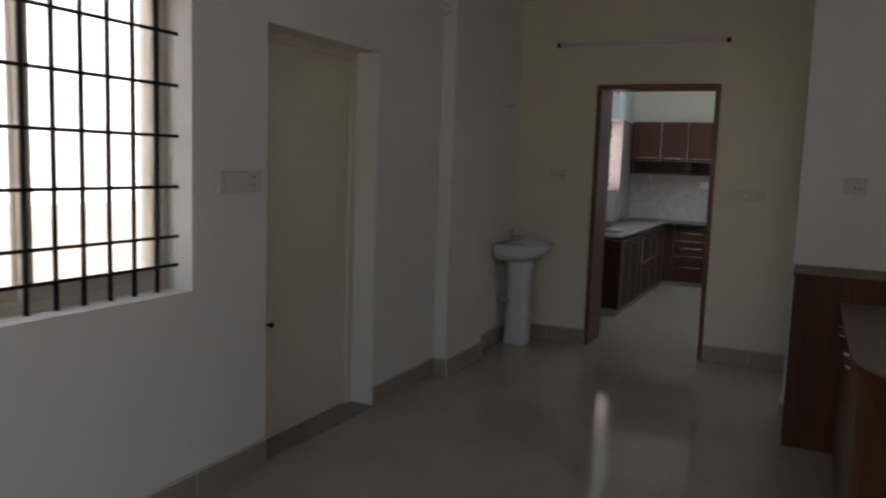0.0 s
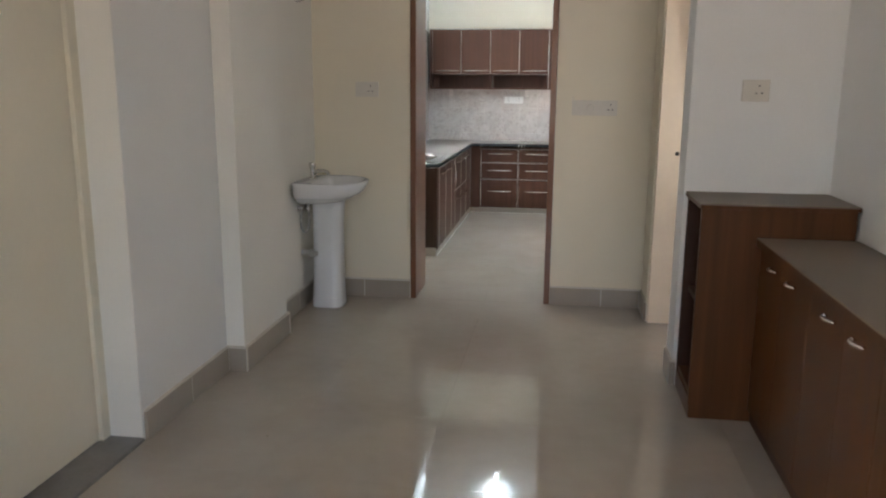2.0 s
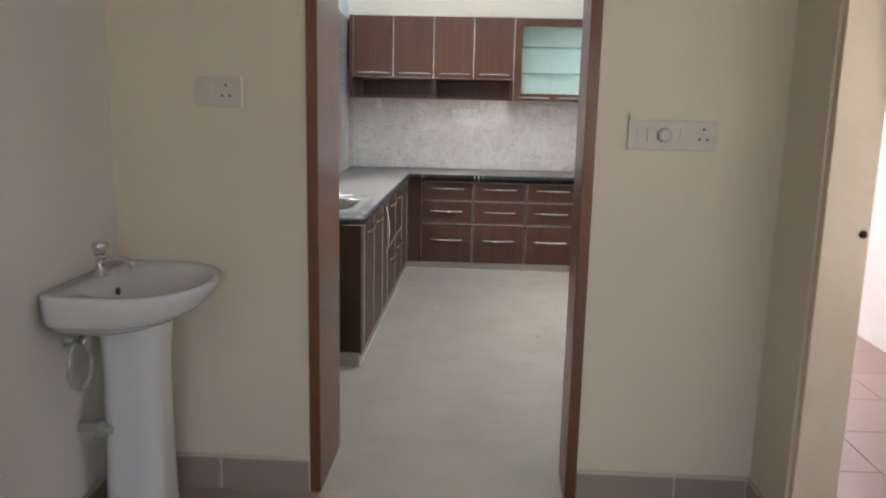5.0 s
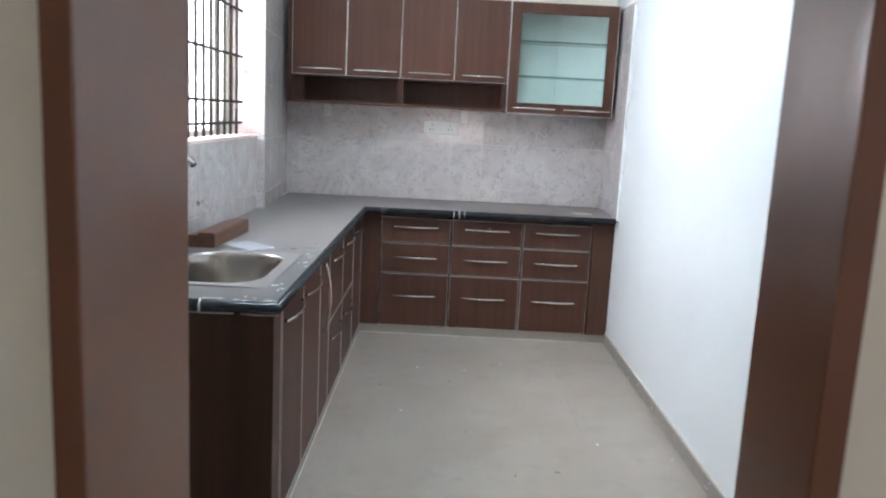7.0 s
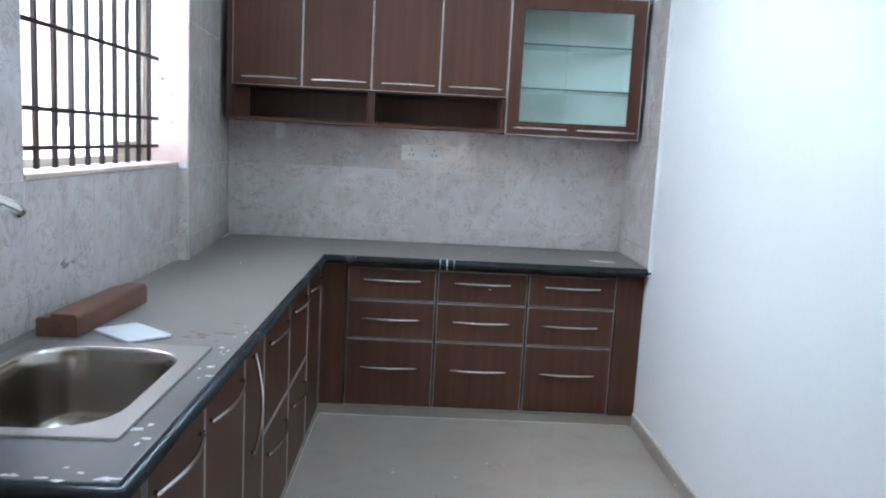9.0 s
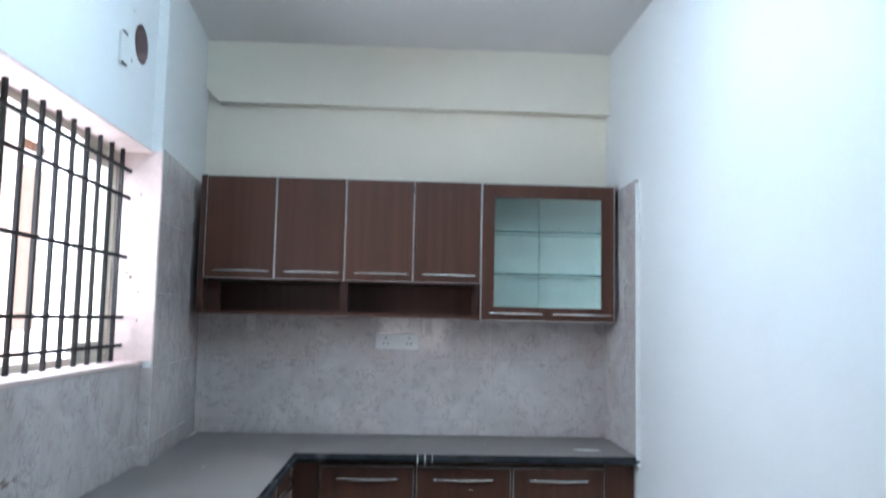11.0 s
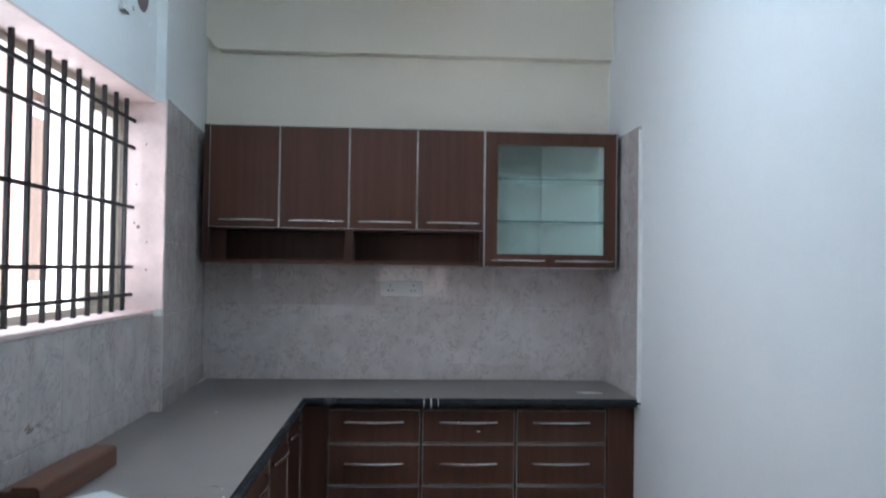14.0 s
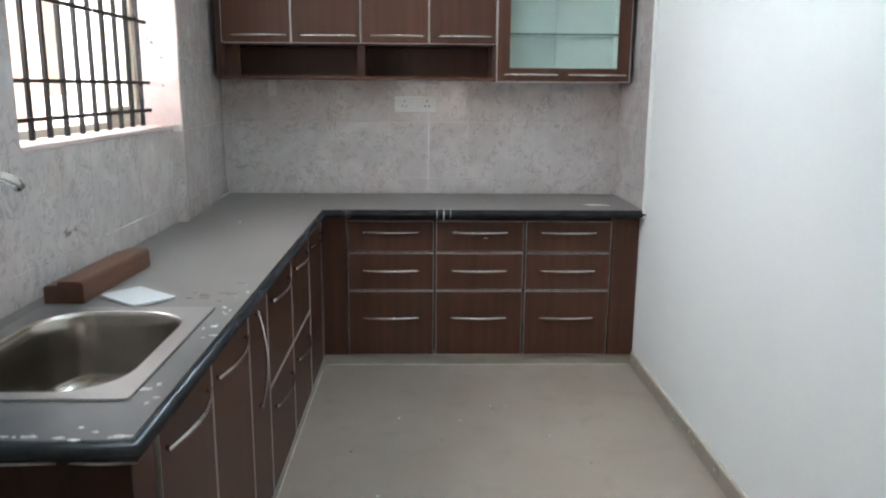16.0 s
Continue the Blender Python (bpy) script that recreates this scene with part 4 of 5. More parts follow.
# ---- things on the worktop ----
off = thing("wood_offcut", "short piece of brown moulded door-frame timber on the worktop", "timber", (-1.845, 7.97, CT))
prof = [(-0.062, 0), (0.039, 0), (0.041, 0.004), (0.041, 0.044), (0.037, 0.050), (0.030, 0.053), (-0.022, 0.053), (-0.027, 0.044), (-0.058, 0.043), (-0.062, 0.039)]
bm = bmesh.new()
ends = []
for y, xo in ((7.75, -1.853), (8.19, -1.832)):
    ends.append([bm.verts.new((xo + px, y, CT + 0.001 + 1.12 * pz)) for px, pz in prof])
skin(bm, ends)
for f in bm.faces:
    f.smooth = False
part("timber", bm, RAW_WOOD, off)
wt = thing("loose_tile", "loose white ceramic tile lying on the worktop", "tile", (-1.676, 7.804, CT))
bm = boxes((-0.085, 0.085, -0.06, 0.06, 0, 0.008), r=0.002)
bmesh.ops.transform(bm, matrix=pose(-1.695, 7.810, CT + 0.001, 0, 0, -40), verts=bm.verts)
part("tile", bm, CERAMIC, wt)


# ---- electrical plates ----
def plate(name, label, axis, a0, a1, z0, z1, at, holes=(), switches=(), mat=None, out=-1, screws=()):
    mat = mat or PLASTIC
    p = thing(name, label, "switch plate", ((a0 + a1) / 2 if axis == "x" else at, at if axis == "x" else (a0 + a1) / 2, z0))

    def b(u0, u1, w0, w1, d0, d1, r=0.0):
        lo, hi = sorted((at + out * d0, at + out * d1))
        return boxes((u0, u1, lo, hi, w0, w1), r=r) if axis == "x" else boxes((lo, hi, u0, u1, w0, w1), r=r)
    part("cover", b(a0, a1, z0, z1, 0.0, 0.012, 0.003), mat, p)
    for u in switches:
        m, h = a0 + u * (a1 - a0), (z1 - z0)
        part("switch", b(m - 0.011, m + 0.011, z0 + 0.25 * h, z1 - 0.25 * h, 0.012, 0.016, 0.001), mat, p)
    for u in holes:
        m, zc_, k = a0 + u * (a1 - a0), (z0 + z1) / 2, (z1 - z0)
        for du, dz in ((0, 0.22), (-0.13, -0.12), (0.13, -0.12)):
            q = (m + du * k, zc_ + dz * k)
            part("pin_hole", b(q[0] - 0.0035, q[0] + 0.0035, q[1] - 0.0035, q[1] + 0.0035, 0.0118, 0.0128), DARK, p)
    return p


plate("socket_plate", "white double socket plate on the tiled wall", "x", -1.078, -0.857, 1.232, 1.311, KY1 - 0.009, (0.24, 0.78), (0.43, 0.57))
kplate = plate("switch_plate", "white switch plate on the tiled wall above the tap", "y", 7.322, 7.572, 1.252, 1.343, KX0 + 0.009, (), (), None, 1)
x0 = KX0 + 0.021
for k, (y0, y1, z0, z1, d) in enumerate(((7.345, 7.552, 1.270, 1.328, 0.003), (7.392, 7.440, 1.274, 1.322, 0.009), (7.472, 7.542, 1.274, 1.322, 0.009))):
    part(("module_frame", "rocker", "rocker")[k], boxes((x0, x0 + d, y0, y1, z0, z1), r=0.0014), PLASTIC, kplate)
for y, z in ((7.358, 1.311), (7.372, 1.311), (7.365, 1.298), (7.358, 1.282), (7.372, 1.282)):
    part("pin_hole", boxes((x0 + 0.003, x0 + 0.0038, y - 0.003, y + 0.003, z - 0.003, z + 0.003)), DARK, kplate)
plate("socket_plate", "film-covered white socket plate on the cream wall", "x", -1.745, -1.590, 1.352, 1.449, DW0, (0.66,), (0.3,), PLASTIC_FILM)
sp = plate("switch_plate", "film-covered switchboard with regulator on the cream wall", "x", -0.338, -0.056, 1.248, 1.342, DW0, (0.85,), (0.14, 0.26, 0.62), PLASTIC_FILM)
part("regulator", lathe(bmesh.new(), (-0.222, DW0 - 0.012, 1.295), ((0.024, 0), (0.022, -0.012), (0.012, -0.014)), "y", 20), PLASTIC_FILM, sp, "round fan regulator knob")
part("cable_end", tube(bmesh.new(), [(-0.333, DW0 - 0.004, 1.338), (-0.3335, DW0 - 0.005, 1.350), (-0.333, DW0 - 0.004, 1.364)], 0.0032, 8), PLASTIC_FILM, sp, "short loose cable end")
plate("socket_plate", "film-covered white socket plate on the pier wall", "x", 0.395, 0.512, 1.364, 1.460, PIER, (0.62,), (0.25,), PLASTIC_FILM)
plate("switch_plate", "film-covered switch plate beside the window", "y", 1.955, 2.235, 1.305, 1.398, HX0, (0.8,), (0.2, 0.35, 0.5), PLASTIC_FILM, 1)
cplate = plate("cover_plate", "small white electrical cover plate high on the wall", "y", 8.615, 8.665, 2.27, 2.385, KX0, (), (0.5,), None, 1)
for z in (2.266, 2.379):
    part("clip", boxes((KX0 + 0.0122, KX0 + 0.0150, 8.617, 8.663, z, z + 0.009), r=0.001), DARK, cplate, "dark metal clip")

cap = thing("ceiling_rose", "white round plastic outlet cap high on the kitchen wall", "outlet cap", (KX0, 7.925, 2.31))
part("rim", lathe(bmesh.new(), (KX0, 7.925, 2.356), ((0.050, 0), (0.048, 0.005), (0.040, 0.007)), "x", 28), PLASTIC, cap)
part("cap", lathe(bmesh.new(), (KX0 + 0.007, 7.925, 2.356), ((0.037, 0), (0.035, 0.03), (0.029, 0.035), (0.008, 0.036)), "x", 28), PLASTIC, cap)


def lamp_point(x, y, z, out):
    p = thing("wall_lamp_holder", "small unlit wall lamp holder with a bent wire loop", "lamp holder", (x, y, z), "lamp holders on the hall walls")
    part("rose", lathe(bmesh.new(), (x, y, z), ((0.026, 0), (0.025, out * 0.012), (0.012, out * 0.016)), "x", 18), PLASTIC, p)
    pts = [(x + out * (0.014 + 0.05 * math.sin(a)), y + 0.008 * a, z - 0.032 * (1 - math.cos(a))) for a in (k * math.pi * 1.15 / 9 for k in range(10))]
    part("wire_loop", tube(bmesh.new(), pts, 0.004, 6), PIPE, p, "bent grey flex")


lamp_point(HX0, 5.30, 1.985, 1)
lamp_point(HX0, 4.06, 2.485, 1)
lamp_point(HX1, 4.00, 2.09, -1)

# ---- tube lights ----
tl = thing("tube_light", "lit fluorescent batten lamp on the kitchen ceiling", "lamp", (-0.96, 7.78, H))
part("batten", boxes((-0.977, -0.941, 7.17, 8.41, H - 0.045, H - 0.001), r=0.004), PLASTIC, tl)
part("tube", lathe(bmesh.new(), (-0.959, 7.79, H - 0.066), ((0.005, -0.605), (0.014, -0.60), (0.014, 0.60), (0.005, 0.605)), "y", 16), TUBE_ON, tl, "glowing fluorescent tube")
for y in (7.175, 8.405):
    part("end_cap", boxes((-0.973, -0.945, y - 0.012, y + 0.012, H - 0.085, H - 0.044), r=0.004), PLASTIC, tl)
tl2 = thing("tube_light", "unlit fluorescent batten lamp above the kitchen doorway", "lamp", (-1.05, DW0, 2.41))
part("batten", boxes((-1.715, -0.39, DW0 - 0.03, DW0 - 0.001, 2.412, 2.450), r=0.004), PLASTIC, tl2)
part("tube", lathe(bmesh.new(), (-1.052, DW0 - 0.05, 2.432), ((0.005, -0.645), (0.013, -0.64), (0.013, 0.64), (0.005, 0.645)), "x", 14), TUBE_OFF, tl2, "unlit tube")
for x in (-1.70, -0.405):
    part("end_cap", boxes((x - 0.015, x + 0.015, DW0 - 0.066, DW0 - 0.028, 2.416, 2.450), r=0.004), DARK, tl2, "dark end cap")

# ---- wash basin ----
BZ, BY = 0.833, 5.358
wb = thing("wash_basin", "white ceramic wash basin on a full pedestal in the corner", "wash basin", (-1.86, BY, 0))


def dee(x1, hy, power=2.1, n=40, x0=-2.033):
    """Plan of the basin: straight along the wall, bowed to the front."""
    out = []
    for k in range(n):
        a = 2 * math.pi * k / n
        c, s = math.cos(a), math.sin(a)
        p = power if c > 0 else 7.0
        xm = x0 + (x1 - x0) * 0.42
        hx = (x1 - xm) if c > 0 else (xm - x0)
        out.append((xm + hx * math.copysign(abs(c) ** (2 / p), c), BY + hy * math.copysign(abs(s) ** (2 / p), s)))
    return out


bm = bmesh.new()
rings = []
for x1, hy, x0, z in ((-1.84, 0.12, -2.00, BZ - 0.140), (-1.77, 0.175, -2.02, BZ - 0.134), (-1.715, 0.210, -2.03, BZ - 0.115), (-1.690, 0.236, -2.033, BZ - 0.096), (-1.668, 0.252, -2.033, BZ - 0.090),
                     (-1.640, 0.262, -2.033, BZ - 0.066), (-1.616, 0.269, -2.033, BZ - 0.030), (-1.606, 0.272, -2.033, BZ - 0.010), (-1.609, 0.270, -2.033, BZ - 0.002), (-1.618, 0.264, -2.032, BZ)):
    rings.append([bm.verts.new((x, y, z)) for x, y in dee(x1, hy, x0=x0)])
for x1, hy, x0, z in ((-1.636, 0.226, -1.93, BZ - 0.003), (-1.648, 0.210, -1.915, BZ - 0.02), (-1.69, 0.165, -1.89, BZ - 0.075), (-1.75, 0.09, -1.85, BZ - 0.108), (-1.79, 0.02, -1.82, BZ - 0.115)):
    rings.append([bm.verts.new((x, y, z)) for x, y in dee(x1, hy, 2.2, x0=x0)])
skin(bm, rings)
part("basin", bm, CERAMIC, wb)
bm = bmesh.new()
rings = []
for z, hx, hy, ox in ((0.0, 0.100, 0.099, 0), (0.015, 0.100, 0.099, 0), (0.10, 0.096, 0.094, 0), (0.35, 0.091, 0.089, 0.002), (0.55, 0.090, 0.088, 0.004), (0.64, 0.094, 0.092, 0.006), (BZ - 0.133, 0.098, 0.096, 0.008)):
    rings.append([bm.verts.new((x, y, z)) for x, y in rounded(-1.878 + ox, 5.385, hx, hy, 0.055)])
skin(bm, rings)
part("pedestal", bm, CERAMIC, wb)
part("overflow", lathe(bmesh.new(), (-1.905, BY - 0.02, BZ - 0.04), ((0.012, 0), (0.012, 0.006), (0.008, 0.007)), "x", 14), DARK, wb, "dark overflow hole")
bt = thing("basin_tap", "chrome pillar tap on the wash basin", "tap", (-1.967, BY + 0.02, BZ))
part("body", lathe(bmesh.new(), (-1.972, BY + 0.02, BZ - 0.001), ((0.024, 0), (0.022, 0.006), (0.015, 0.012), (0.014, 0.06), (0.017, 0.066)), "z", 18), CHROME, bt)
part("knob", lathe(bmesh.new(), (-1.972, BY + 0.02, BZ + 0.064), ((0.012, 0), (0.019, 0.006), (0.023, 0.022), (0.024, 0.036), (0.016, 0.043)), "z", 16), CHROME, bt)
part("spout", tube(bmesh.new(), [(-1.967, BY + 0.02, BZ + 0.035), (-1.937, BY + 0.015, BZ + 0.05), (-1.897, BY + 0.008, BZ + 0.056), (-1.867, BY + 0.004, BZ + 0.048), (-1.859, BY + 0.003, BZ + 0.03)], [0.013, 0.012, 0.011, 0.011, 0.011], 10, 1.0, (0, 1, 0)), CHROME, bt)
hz = thing("water_hose", "flexible braided water hose with angle valve under the basin", "hose", (-1.986, 5.270, 0.5))
loop = [(-1.985 + 0.012 * math.sin(a), 5.262 + 0.050 * math.sin(a) - 0.02, 0.585 + 0.078 * math.cos(a)) for a in (radians(-20 - 325 * k / 17) for k in range(18))]
part("hose", tube(bmesh.new(), loop + [(-1.955, 5.315, 0.70)], 0.0065, 8), PIPE, hz)
part("valve", lathe(bmesh.new(), (-2.035, 5.262, 0.655), ((0.02, 0), (0.02, 0.006), (0.010, 0.01), (0.011, 0.05), (0.016, 0.052), (0.016, 0.07)), "x", 14), CHROME, hz)
part("valve_handle", lathe(bmesh.new(), (-1.985, 5.262, 0.665), ((0.008, 0), (0.010, 0.018), (0.020, 0.020), (0.020, 0.034), (0.006, 0.036)), "z", 12), CHROME, hz)
dr = thing("drain_pipe", "grey drain stub behind the basin pedestal", "pipe", (-1.996, 5.310, 0.36))
part("pipe", tube(bmesh.new(), [(-2.035, 5.310, 0.36), (-1.986, 5.310, 0.36), (-1.936, 5.310, 0.355), (-1.896, 5.330, 0.40), (-1.896, 5.330, 0.45)], 0.019, 12), PIPE, dr)
part("collar", lathe(bmesh.new(), (-1.966, 5.310, 0.358), ((0.026, -0.012), (0.026, 0.018)), "x", 14), PIPE, dr)

# ---- shelf unit and low sideboard ----
su = thing("shelf_unit", "reddish-brown wooden shelf unit with open dark compartments", "shelf unit", (0.5, 4.1, 0))
sx0, sx1, sy0, sy1, sh = 0.192, 0.804, 3.882, PIER - 0.002, 0.953
part("front_panel", boxes((sx0, sx1, sy0, sy0 + 0.022, 0.06, sh - 0.022), r=0.002), TEAK, su)
part("back_panel", boxes((sx0 + 0.004, sx1, sy1 - 0.02, sy1, 0.06, sh - 0.022)), WALNUT_IN, su)
part("inner_panel", boxes((sx1 - 0.02, sx1, sy0 + 0.022, sy1 - 0.02, 0.06, sh - 0.022)), WALNUT_IN, su)
part("shelf", boxes((sx0 + 0.012, sx1 - 0.02, sy0 + 0.022, sy1 - 0.02, 0.085, 0.108)), TEAK, su)
part("shelf", boxes((sx0 + 0.03, sx1 - 0.02, sy0 + 0.022, sy1 - 0.02, 0.485, 0.507)), TEAK, su)
part("top_edge", boxes((sx0 - 0.008, sx1 + 0.008, sy0 - 0.01, sy1, sh - 0.0218, sh - 0.006), r=0.001), TEAK, su)
part("top", boxes((sx0 - 0.0075, sx1 + 0.0075, sy0 - 0.0095, sy1, sh - 0.0059, sh), r=0.001), TEAK_TOP, su, "dusty brown laminate top")
part("plinth", boxes((sx0 + 0.004, sx1, sy0 + 0.004, sy1, 0.0, 0.085)), TEAK, su)

lu = thing("sideboard", "low reddish-brown sideboard with a curved end and dusty top", "sideboard", (0.62, 3.1, 0))


def plan(inset, y1):
    ys = [y1, 3.5, 3.0, 2.7, 2.582] + [2.582 - (0.42 - inset * 0.6) * math.sin(radians(90 * k / 14)) for k in range(1, 15)]
    pts = []
    for y in ys:
        s = max(0.0, (2.582 - y) / (0.42 - inset * 0.6))
        x = 0.442 + inset + (HX1 - 0.008 - 0.442 - inset) * (1 - math.sqrt(max(0.0, 1 - min(1, s) ** 2.2)))
        pts.append((x, y))
    return pts + [(HX1 - 0.002, pts[-1][1] + 0.001), (HX1 - 0.002, y1)]


def slab(name, inset, y1, z0, z1, mat, label=""):
    bm = bmesh.new()
    p = plan(inset, y1)
    skin(bm, [[bm.verts.new((x, y, z)) for x, y in p] for z in (z0, z1)])
    for f in bm.faces:
        f.smooth = False
    return part(name, bm, mat, lu, label)


slab("top", -0.022, sy0 - 0.011, 0.810, 0.816, TEAK_TOP, "dusty brown laminate top")
slab("top_edge", -0.0225, sy0 - 0.012, 0.782, 0.8098, TEAK)
slab("body", 0.0006, sy0 - 0.002, 0.06, 0.7815, TEAK)
slab("plinth", 0.014, sy0 - 0.003, 0.0, 0.06, WALNUT_IN)
for y0, y1, yh in ((3.54, 3.865, 3.66), (3.21, 3.54, 3.42), (2.885, 3.21, 3.005), (2.600, 2.885, 2.765)):
    d = part("door", boxes((0.4408, 0.4602, y0 + 0.0008, y1 - 0.0008, 0.075, 0.768), r=0.0005), TEAK, lu)
    bow_handle(d, (0.442, yh - 0.05, 0.730), (0.442, yh + 0.05, 0.730), (-1, 0, 0), 0.026, 0.0055)

# ---- balcony and outside ----
bal = structure("balcony_floor", boxes((0.335, 2.1, 4.0, 10.6, -0.30, -0.016)), GROUT, "pinkish tiled balcony floor", "floor")
# slab added above the balcony and sized to keep its floor out of the sun
structure("balcony_sun_blocker", boxes((0.335, 2.9, 4.0, 10.75, 2.81, 2.91)), EXT_WHITE, "white slab added over the balcony to shade its floor", "roof")
# unseen slab, added only to stop sun entering the side opening
structure("side_sun_blocker", boxes((1.06, 3.6, -3.4, 2.4, 2.30, 2.42)), EXT_WHITE, "unseen white slab added to keep sun out of the side opening", "roof")
# wall added to hold back skylight from the balcony doorway
structure("balcony_sky_blocker", boxes((1.6, 1.75, 4.0, 8.4, -0.016, 2.81)), EXT_WHITE, "white wall added beside the balcony to cut its skylight", "wall")
structure("balcony_parapet", boxes((2.1, 2.25, 4.0, 10.6, -0.3, 0.9), (0.335, 2.25, 10.6, 10.75, -0.3, 0.9)), EXT_WHITE, "white sunlit balcony parapet", "parapet")
nb = thing("neighbour_house", "white neighbouring house with a peach base band and columns", "house", (-6.5, 6, -0.3))
part("wall", boxes((-9.0, -4.8, -9.0, 22.0, -0.3, 5.6)), EXT_WHITE, nb)
part("base_band", boxes((-4.8, -4.74, -9.0, 13.2, -0.3, 1.06)), BAND, nb, "weathered tan base band")
part("column", boxes((-4.8, -4.6, 13.2, 13.65, -0.3, 5.6)), PEACH, nb, "peach painted column")
part("roof", boxes((-9.2, -4.4, -9.2, 22.2, 5.6, 5.8)), EXT_WHITE, nb)

# ---- crumbs on the floor ----
bm = bmesh.new()
g = random.Random(11)
for x, y, l in ((-0.60, 7.55, 0.018), (-0.78, 7.95, 0.014), (-0.42, 7.6, 0.02), (-0.85, 8.6, 0.012), (-0.3, 8.4, 0.012), (-0.62, 8.9, 0.01), (-1.2, 8.5, 0.012), (-0.25, 7.3, 0.03), (-0.95, 6.7, 0.012), (-1.55, 3.4, 0.012), (-0.9, 2.5, 0.012)):
    a = g.uniform(0, 3.1)
    tube(bm, [(x, y, 0.003), (x + l * math.cos(a), y + l * math.sin(a), 0.004)], 0.0018, 6)
tagged(part("crumbs", bm, DIRT), "dry brown crumbs scattered on the floor", "debris", "", "stuff")

bm = bmesh.new()
g = random.Random(31)
for k in range(16):
    y, z, w = g.uniform(7.0, 9.4), g.uniform(0.012, 0.06), g.uniform(0.003, 0.008)
    tube(bm, [(KX1 - 0.0122, y, z - w), (KX1 - 0.0125, y + 0.001, z), (KX1 - 0.0122, y, z + w * g.uniform(0.4, 1.2))], [w * 0.3, w * 0.8, w * 0.3], 6, 0.3, (0, 1, 0))
for k in range(9):
    blob(bm, (g.uniform(-1.2, 0.08), g.uniform(7.4, 9.35), 0.0004), g.uniform(0.002, 0.007), g.uniform(0.002, 0.007), 0.0006, 240 + k)
tagged(part("paint_specks", bm, SPLASH), "dried white paint specks on skirting and floor", "paint", "", "stuff")
bm = bmesh.new()
for k in range(9):
    y, z = 8.03 + g.uniform(-0.05, 0.05), CT + 0.143 + g.uniform(-0.008, 0.012)
    tube(bm, [(KX0 + 0.0088, y - 0.012, z - 0.004), (KX0 + 0.0094, y, z), (KX0 + 0.0088, y + 0.014, z + 0.006)], [0.001, 0.0035, 0.001], 6, 0.25, (0, 0, 1))
part("stain", bm, DIRT, wall_kl, "brown smudge on the wall tiles")["kind"] = "stuff"

bm = bmesh.new()
pts = [(-1.4165, 6.99 + 0.1 * k, 0.001) for k in range(25)]
tube(bm, pts, [g.uniform(0.0015, 0.006) for p in pts], 6, 0.4)
pts = [(-1.40 + 0.1 * k, DF + 0.0105, 0.001) for k in range(16)]
tube(bm, pts, [g.uniform(0.0015, 0.005) for p in pts], 6, 0.4)
tagged(part("cement_fillet", bm, SKIRT_EDGE), "pale warm patch along the foot of the plinth", "cement", "", "stuff")
# two pale upright patches on the tiles below the wall cabinets
bm = bmesh.new()
for x, z in ((-1.715, 1.352), (-0.815, 1.350)):
    box(bm, x - 0.022, x + 0.020, KY1 - 0.0104, KY1 - 0.0088, z - 0.040, z + 0.042, 0.0006)
part("pale_patch", bm, PALE_PATCH, wall_back, "pale upright patches on the wall tiles")["kind"] = "stuff"
bm = bmesh.new()
for x, z, r in ((-2.02, 1.53, 0.008), (-2.035, 1.545, 0.005), (-1.985, 1.47, 0.004), (-2.03, 1.70, 0.004), (-1.995, 1.86, 0.004), (-1.985, 1.36, 0.004)):
    lathe(bm, (x, W2Y1 - 0.008, z), ((r, 0.0005), (r * 0.9, -0.0012), (r * 0.3, -0.0015)), "y", 8)
part("plug_hole", bm, DIRT, wall_col, "dark plugged holes in the window reveal")["kind"] = "stuff"

# ---- pieces of walls and floors ----
tile_run(wall_back, "x", PX1 + 0.004, KX1 - 0.012, -1.931 - TW, KY1, [z for z in row_z if z < 1.8], 0.009)


def backing(parent, *rows):
    part("grout", boxes(*rows), TILE_GROUT, parent)


gb = 0.0078
backing(wall_back, (PX1, KX1 - 0.002, KY1 - gb, KY1 - 0.0005, CT + 0.002, 1.60))
backing(wall_kl, (KX0 + 0.0005, KX0 + gb, 6.1, W2Y0, CT + 0.002, TILE_TOP - 0.002), (KX0 + 0.0005, KX0 + gb, W2Y0, W2Y1, CT + 0.002, W2Z0 - 0.003))
backing(wall_kr, (KX1 - 0.0105, KX1 - 0.0005, 9.376, KY1 - gb, CT + 0.002, TILE_TOP - 0.002))


def off_window(y, z):
    return not (W2Y0 < y < W2Y1 and z > W2Z0)


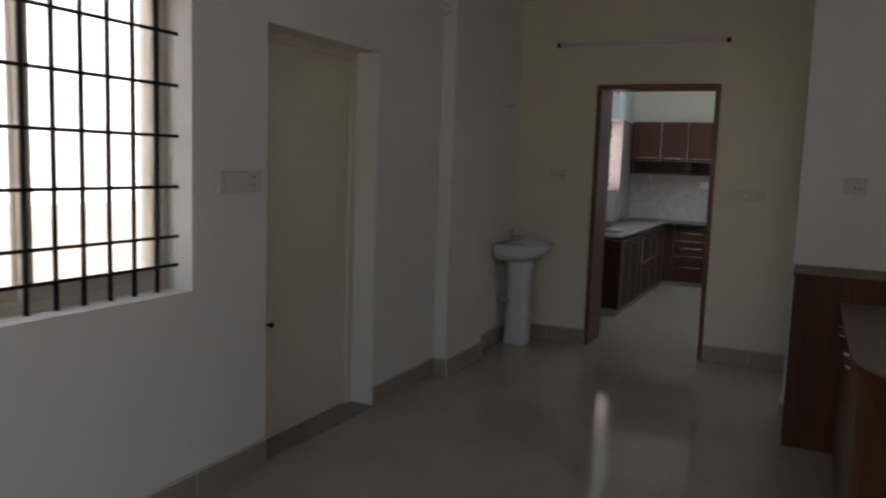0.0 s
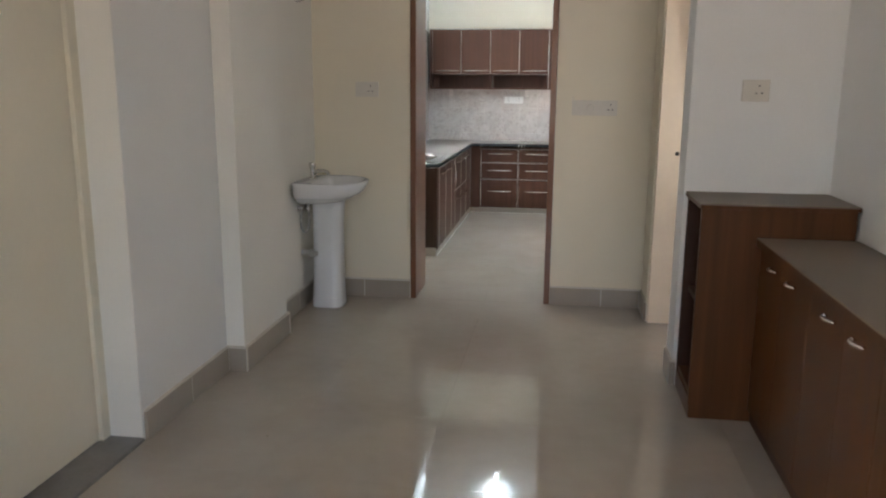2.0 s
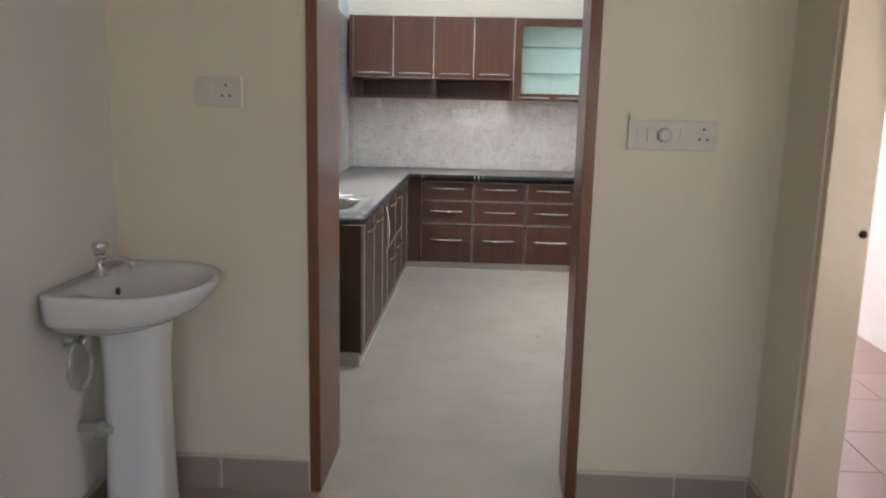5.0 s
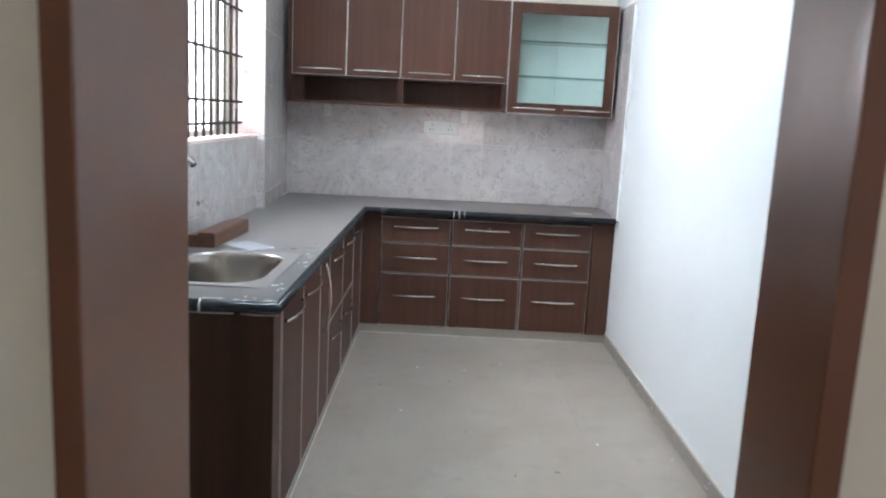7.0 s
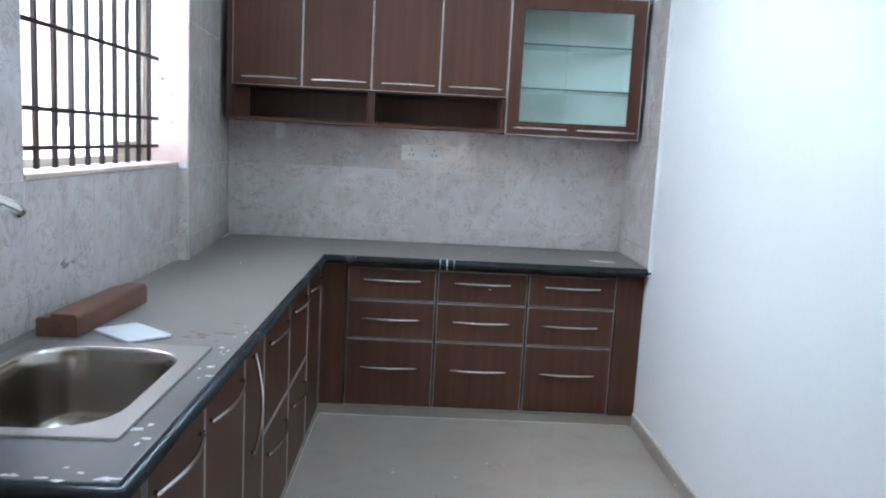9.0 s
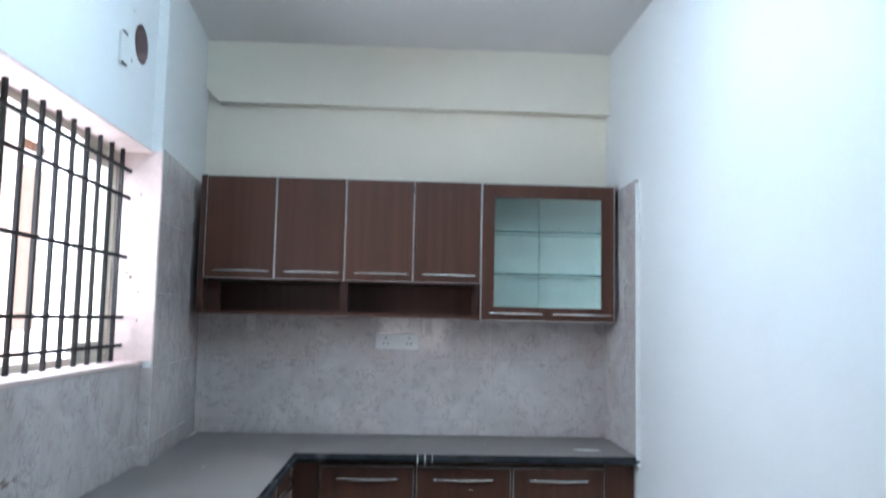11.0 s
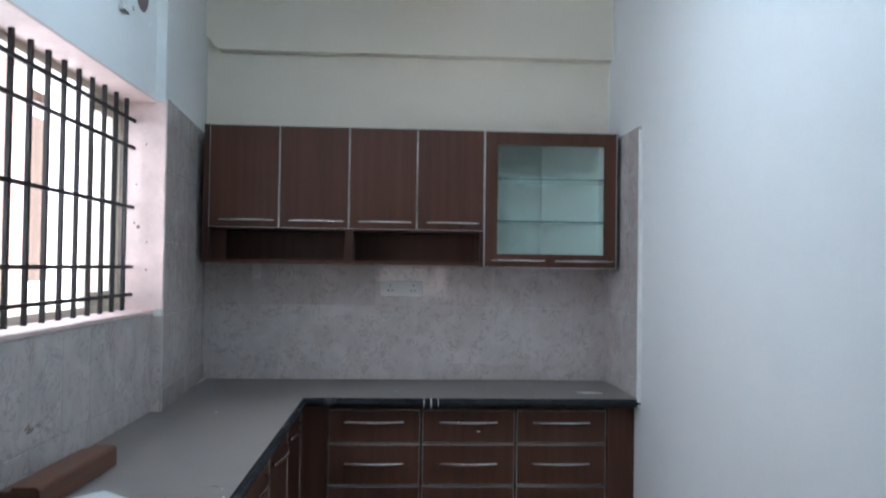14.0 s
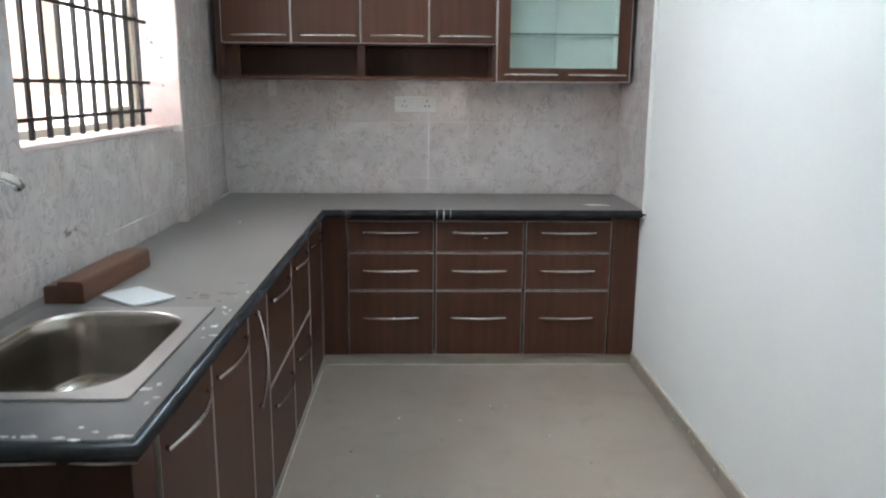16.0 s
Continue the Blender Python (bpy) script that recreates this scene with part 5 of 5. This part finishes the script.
zs = row_z[:]
left_z = [zs[0], zs[1], W2Z0 - 0.005, zs[3], zs[4], zs[5]]
tile_run(wall_kl, "y", 6.1, W2Y0, W2Y0 - 9 * TW, KX0, left_z)
tile_run(wall_kl, "y", W2Y0, W2Y1, W2Y0, KX0, left_z, 0.009, off_window)
tile_run(wall_col, "col", W2Y1 + 0.001, KY1 - 0.01, W2Y1, 0, zs[:6])
bm = bmesh.new()
skin(bm, [[bm.verts.new((x + d, y, z)) for x, y, d in ((PX0, W2Y1 + 0.001, 0.0005), (PX0, W2Y1 + 0.001, 0.0074), (PX1, KY1 - 0.010, 0.0074), (PX1, KY1 - 0.010, 0.0005))] for z in (CT + 0.002, TILE_TOP - 0.003)])
for f in bm.faces:
    f.smooth = False
part("grout", bm, TILE_GROUT, wall_col)
for za, zb in zip(zs[:6], zs[1:6]):
    if za < W2Z0 - 0.05:
        wall_tile(wall_col, "x", KX0 + 0.008, PX0 + 0.0095, za, min(zb, W2Z0 + 0.008), W2Y1 - 0.0075)
tile_run(wall_kr, "y", 9.375, KY1 - 0.01, 9.375, KX1, zs[:6], -0.012)
structure("tile_edge", boxes((KX1 - 0.016, KX1, 9.357, 9.375, CT - 0.04, TILE_TOP - 0.02), r=0.002), SPLASH, "white cement edge of the wall tiling", "trim")


def floor_tiles(parent, x0, x1, y0, y1, mat, size=0.6, gap=0.0005, ox=0.0, oy=0.0, z=0.0):
    i0, j0 = math.floor((x0 - ox) / size), math.floor((y0 - oy) / size)
    i = i0
    while ox + i * size < x1:
        j = j0
        while oy + j * size < y1:
            a0, a1 = max(x0, ox + i * size) + gap / 2, min(x1, ox + (i + 1) * size) - gap / 2
            b0, b1 = max(y0, oy + j * size) + gap / 2, min(y1, oy + (j + 1) * size) - gap / 2
            if a1 - a0 > 0.02 and b1 - b0 > 0.02:
                part("tile", boxes((a0, a1, b0, b1, z - 0.006, z)), mat, parent)
            j += 1
        i += 1


floor_tiles(hall_floor, -2.19, HX1, BACK, 4.30, FLOOR, ox=-0.87, oy=0.1)
floor_tiles(hall_floor, -2.19, 0.330, 4.30, DW0 - 0.001, FLOOR, ox=-0.87, oy=0.1)
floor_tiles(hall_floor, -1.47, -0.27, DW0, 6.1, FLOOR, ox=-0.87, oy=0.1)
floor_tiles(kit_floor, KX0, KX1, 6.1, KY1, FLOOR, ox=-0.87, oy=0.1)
floor_tiles(bal, 0.335, 2.1, 4.0, 10.6, BALC, 0.4, 0.004, z=-0.01)
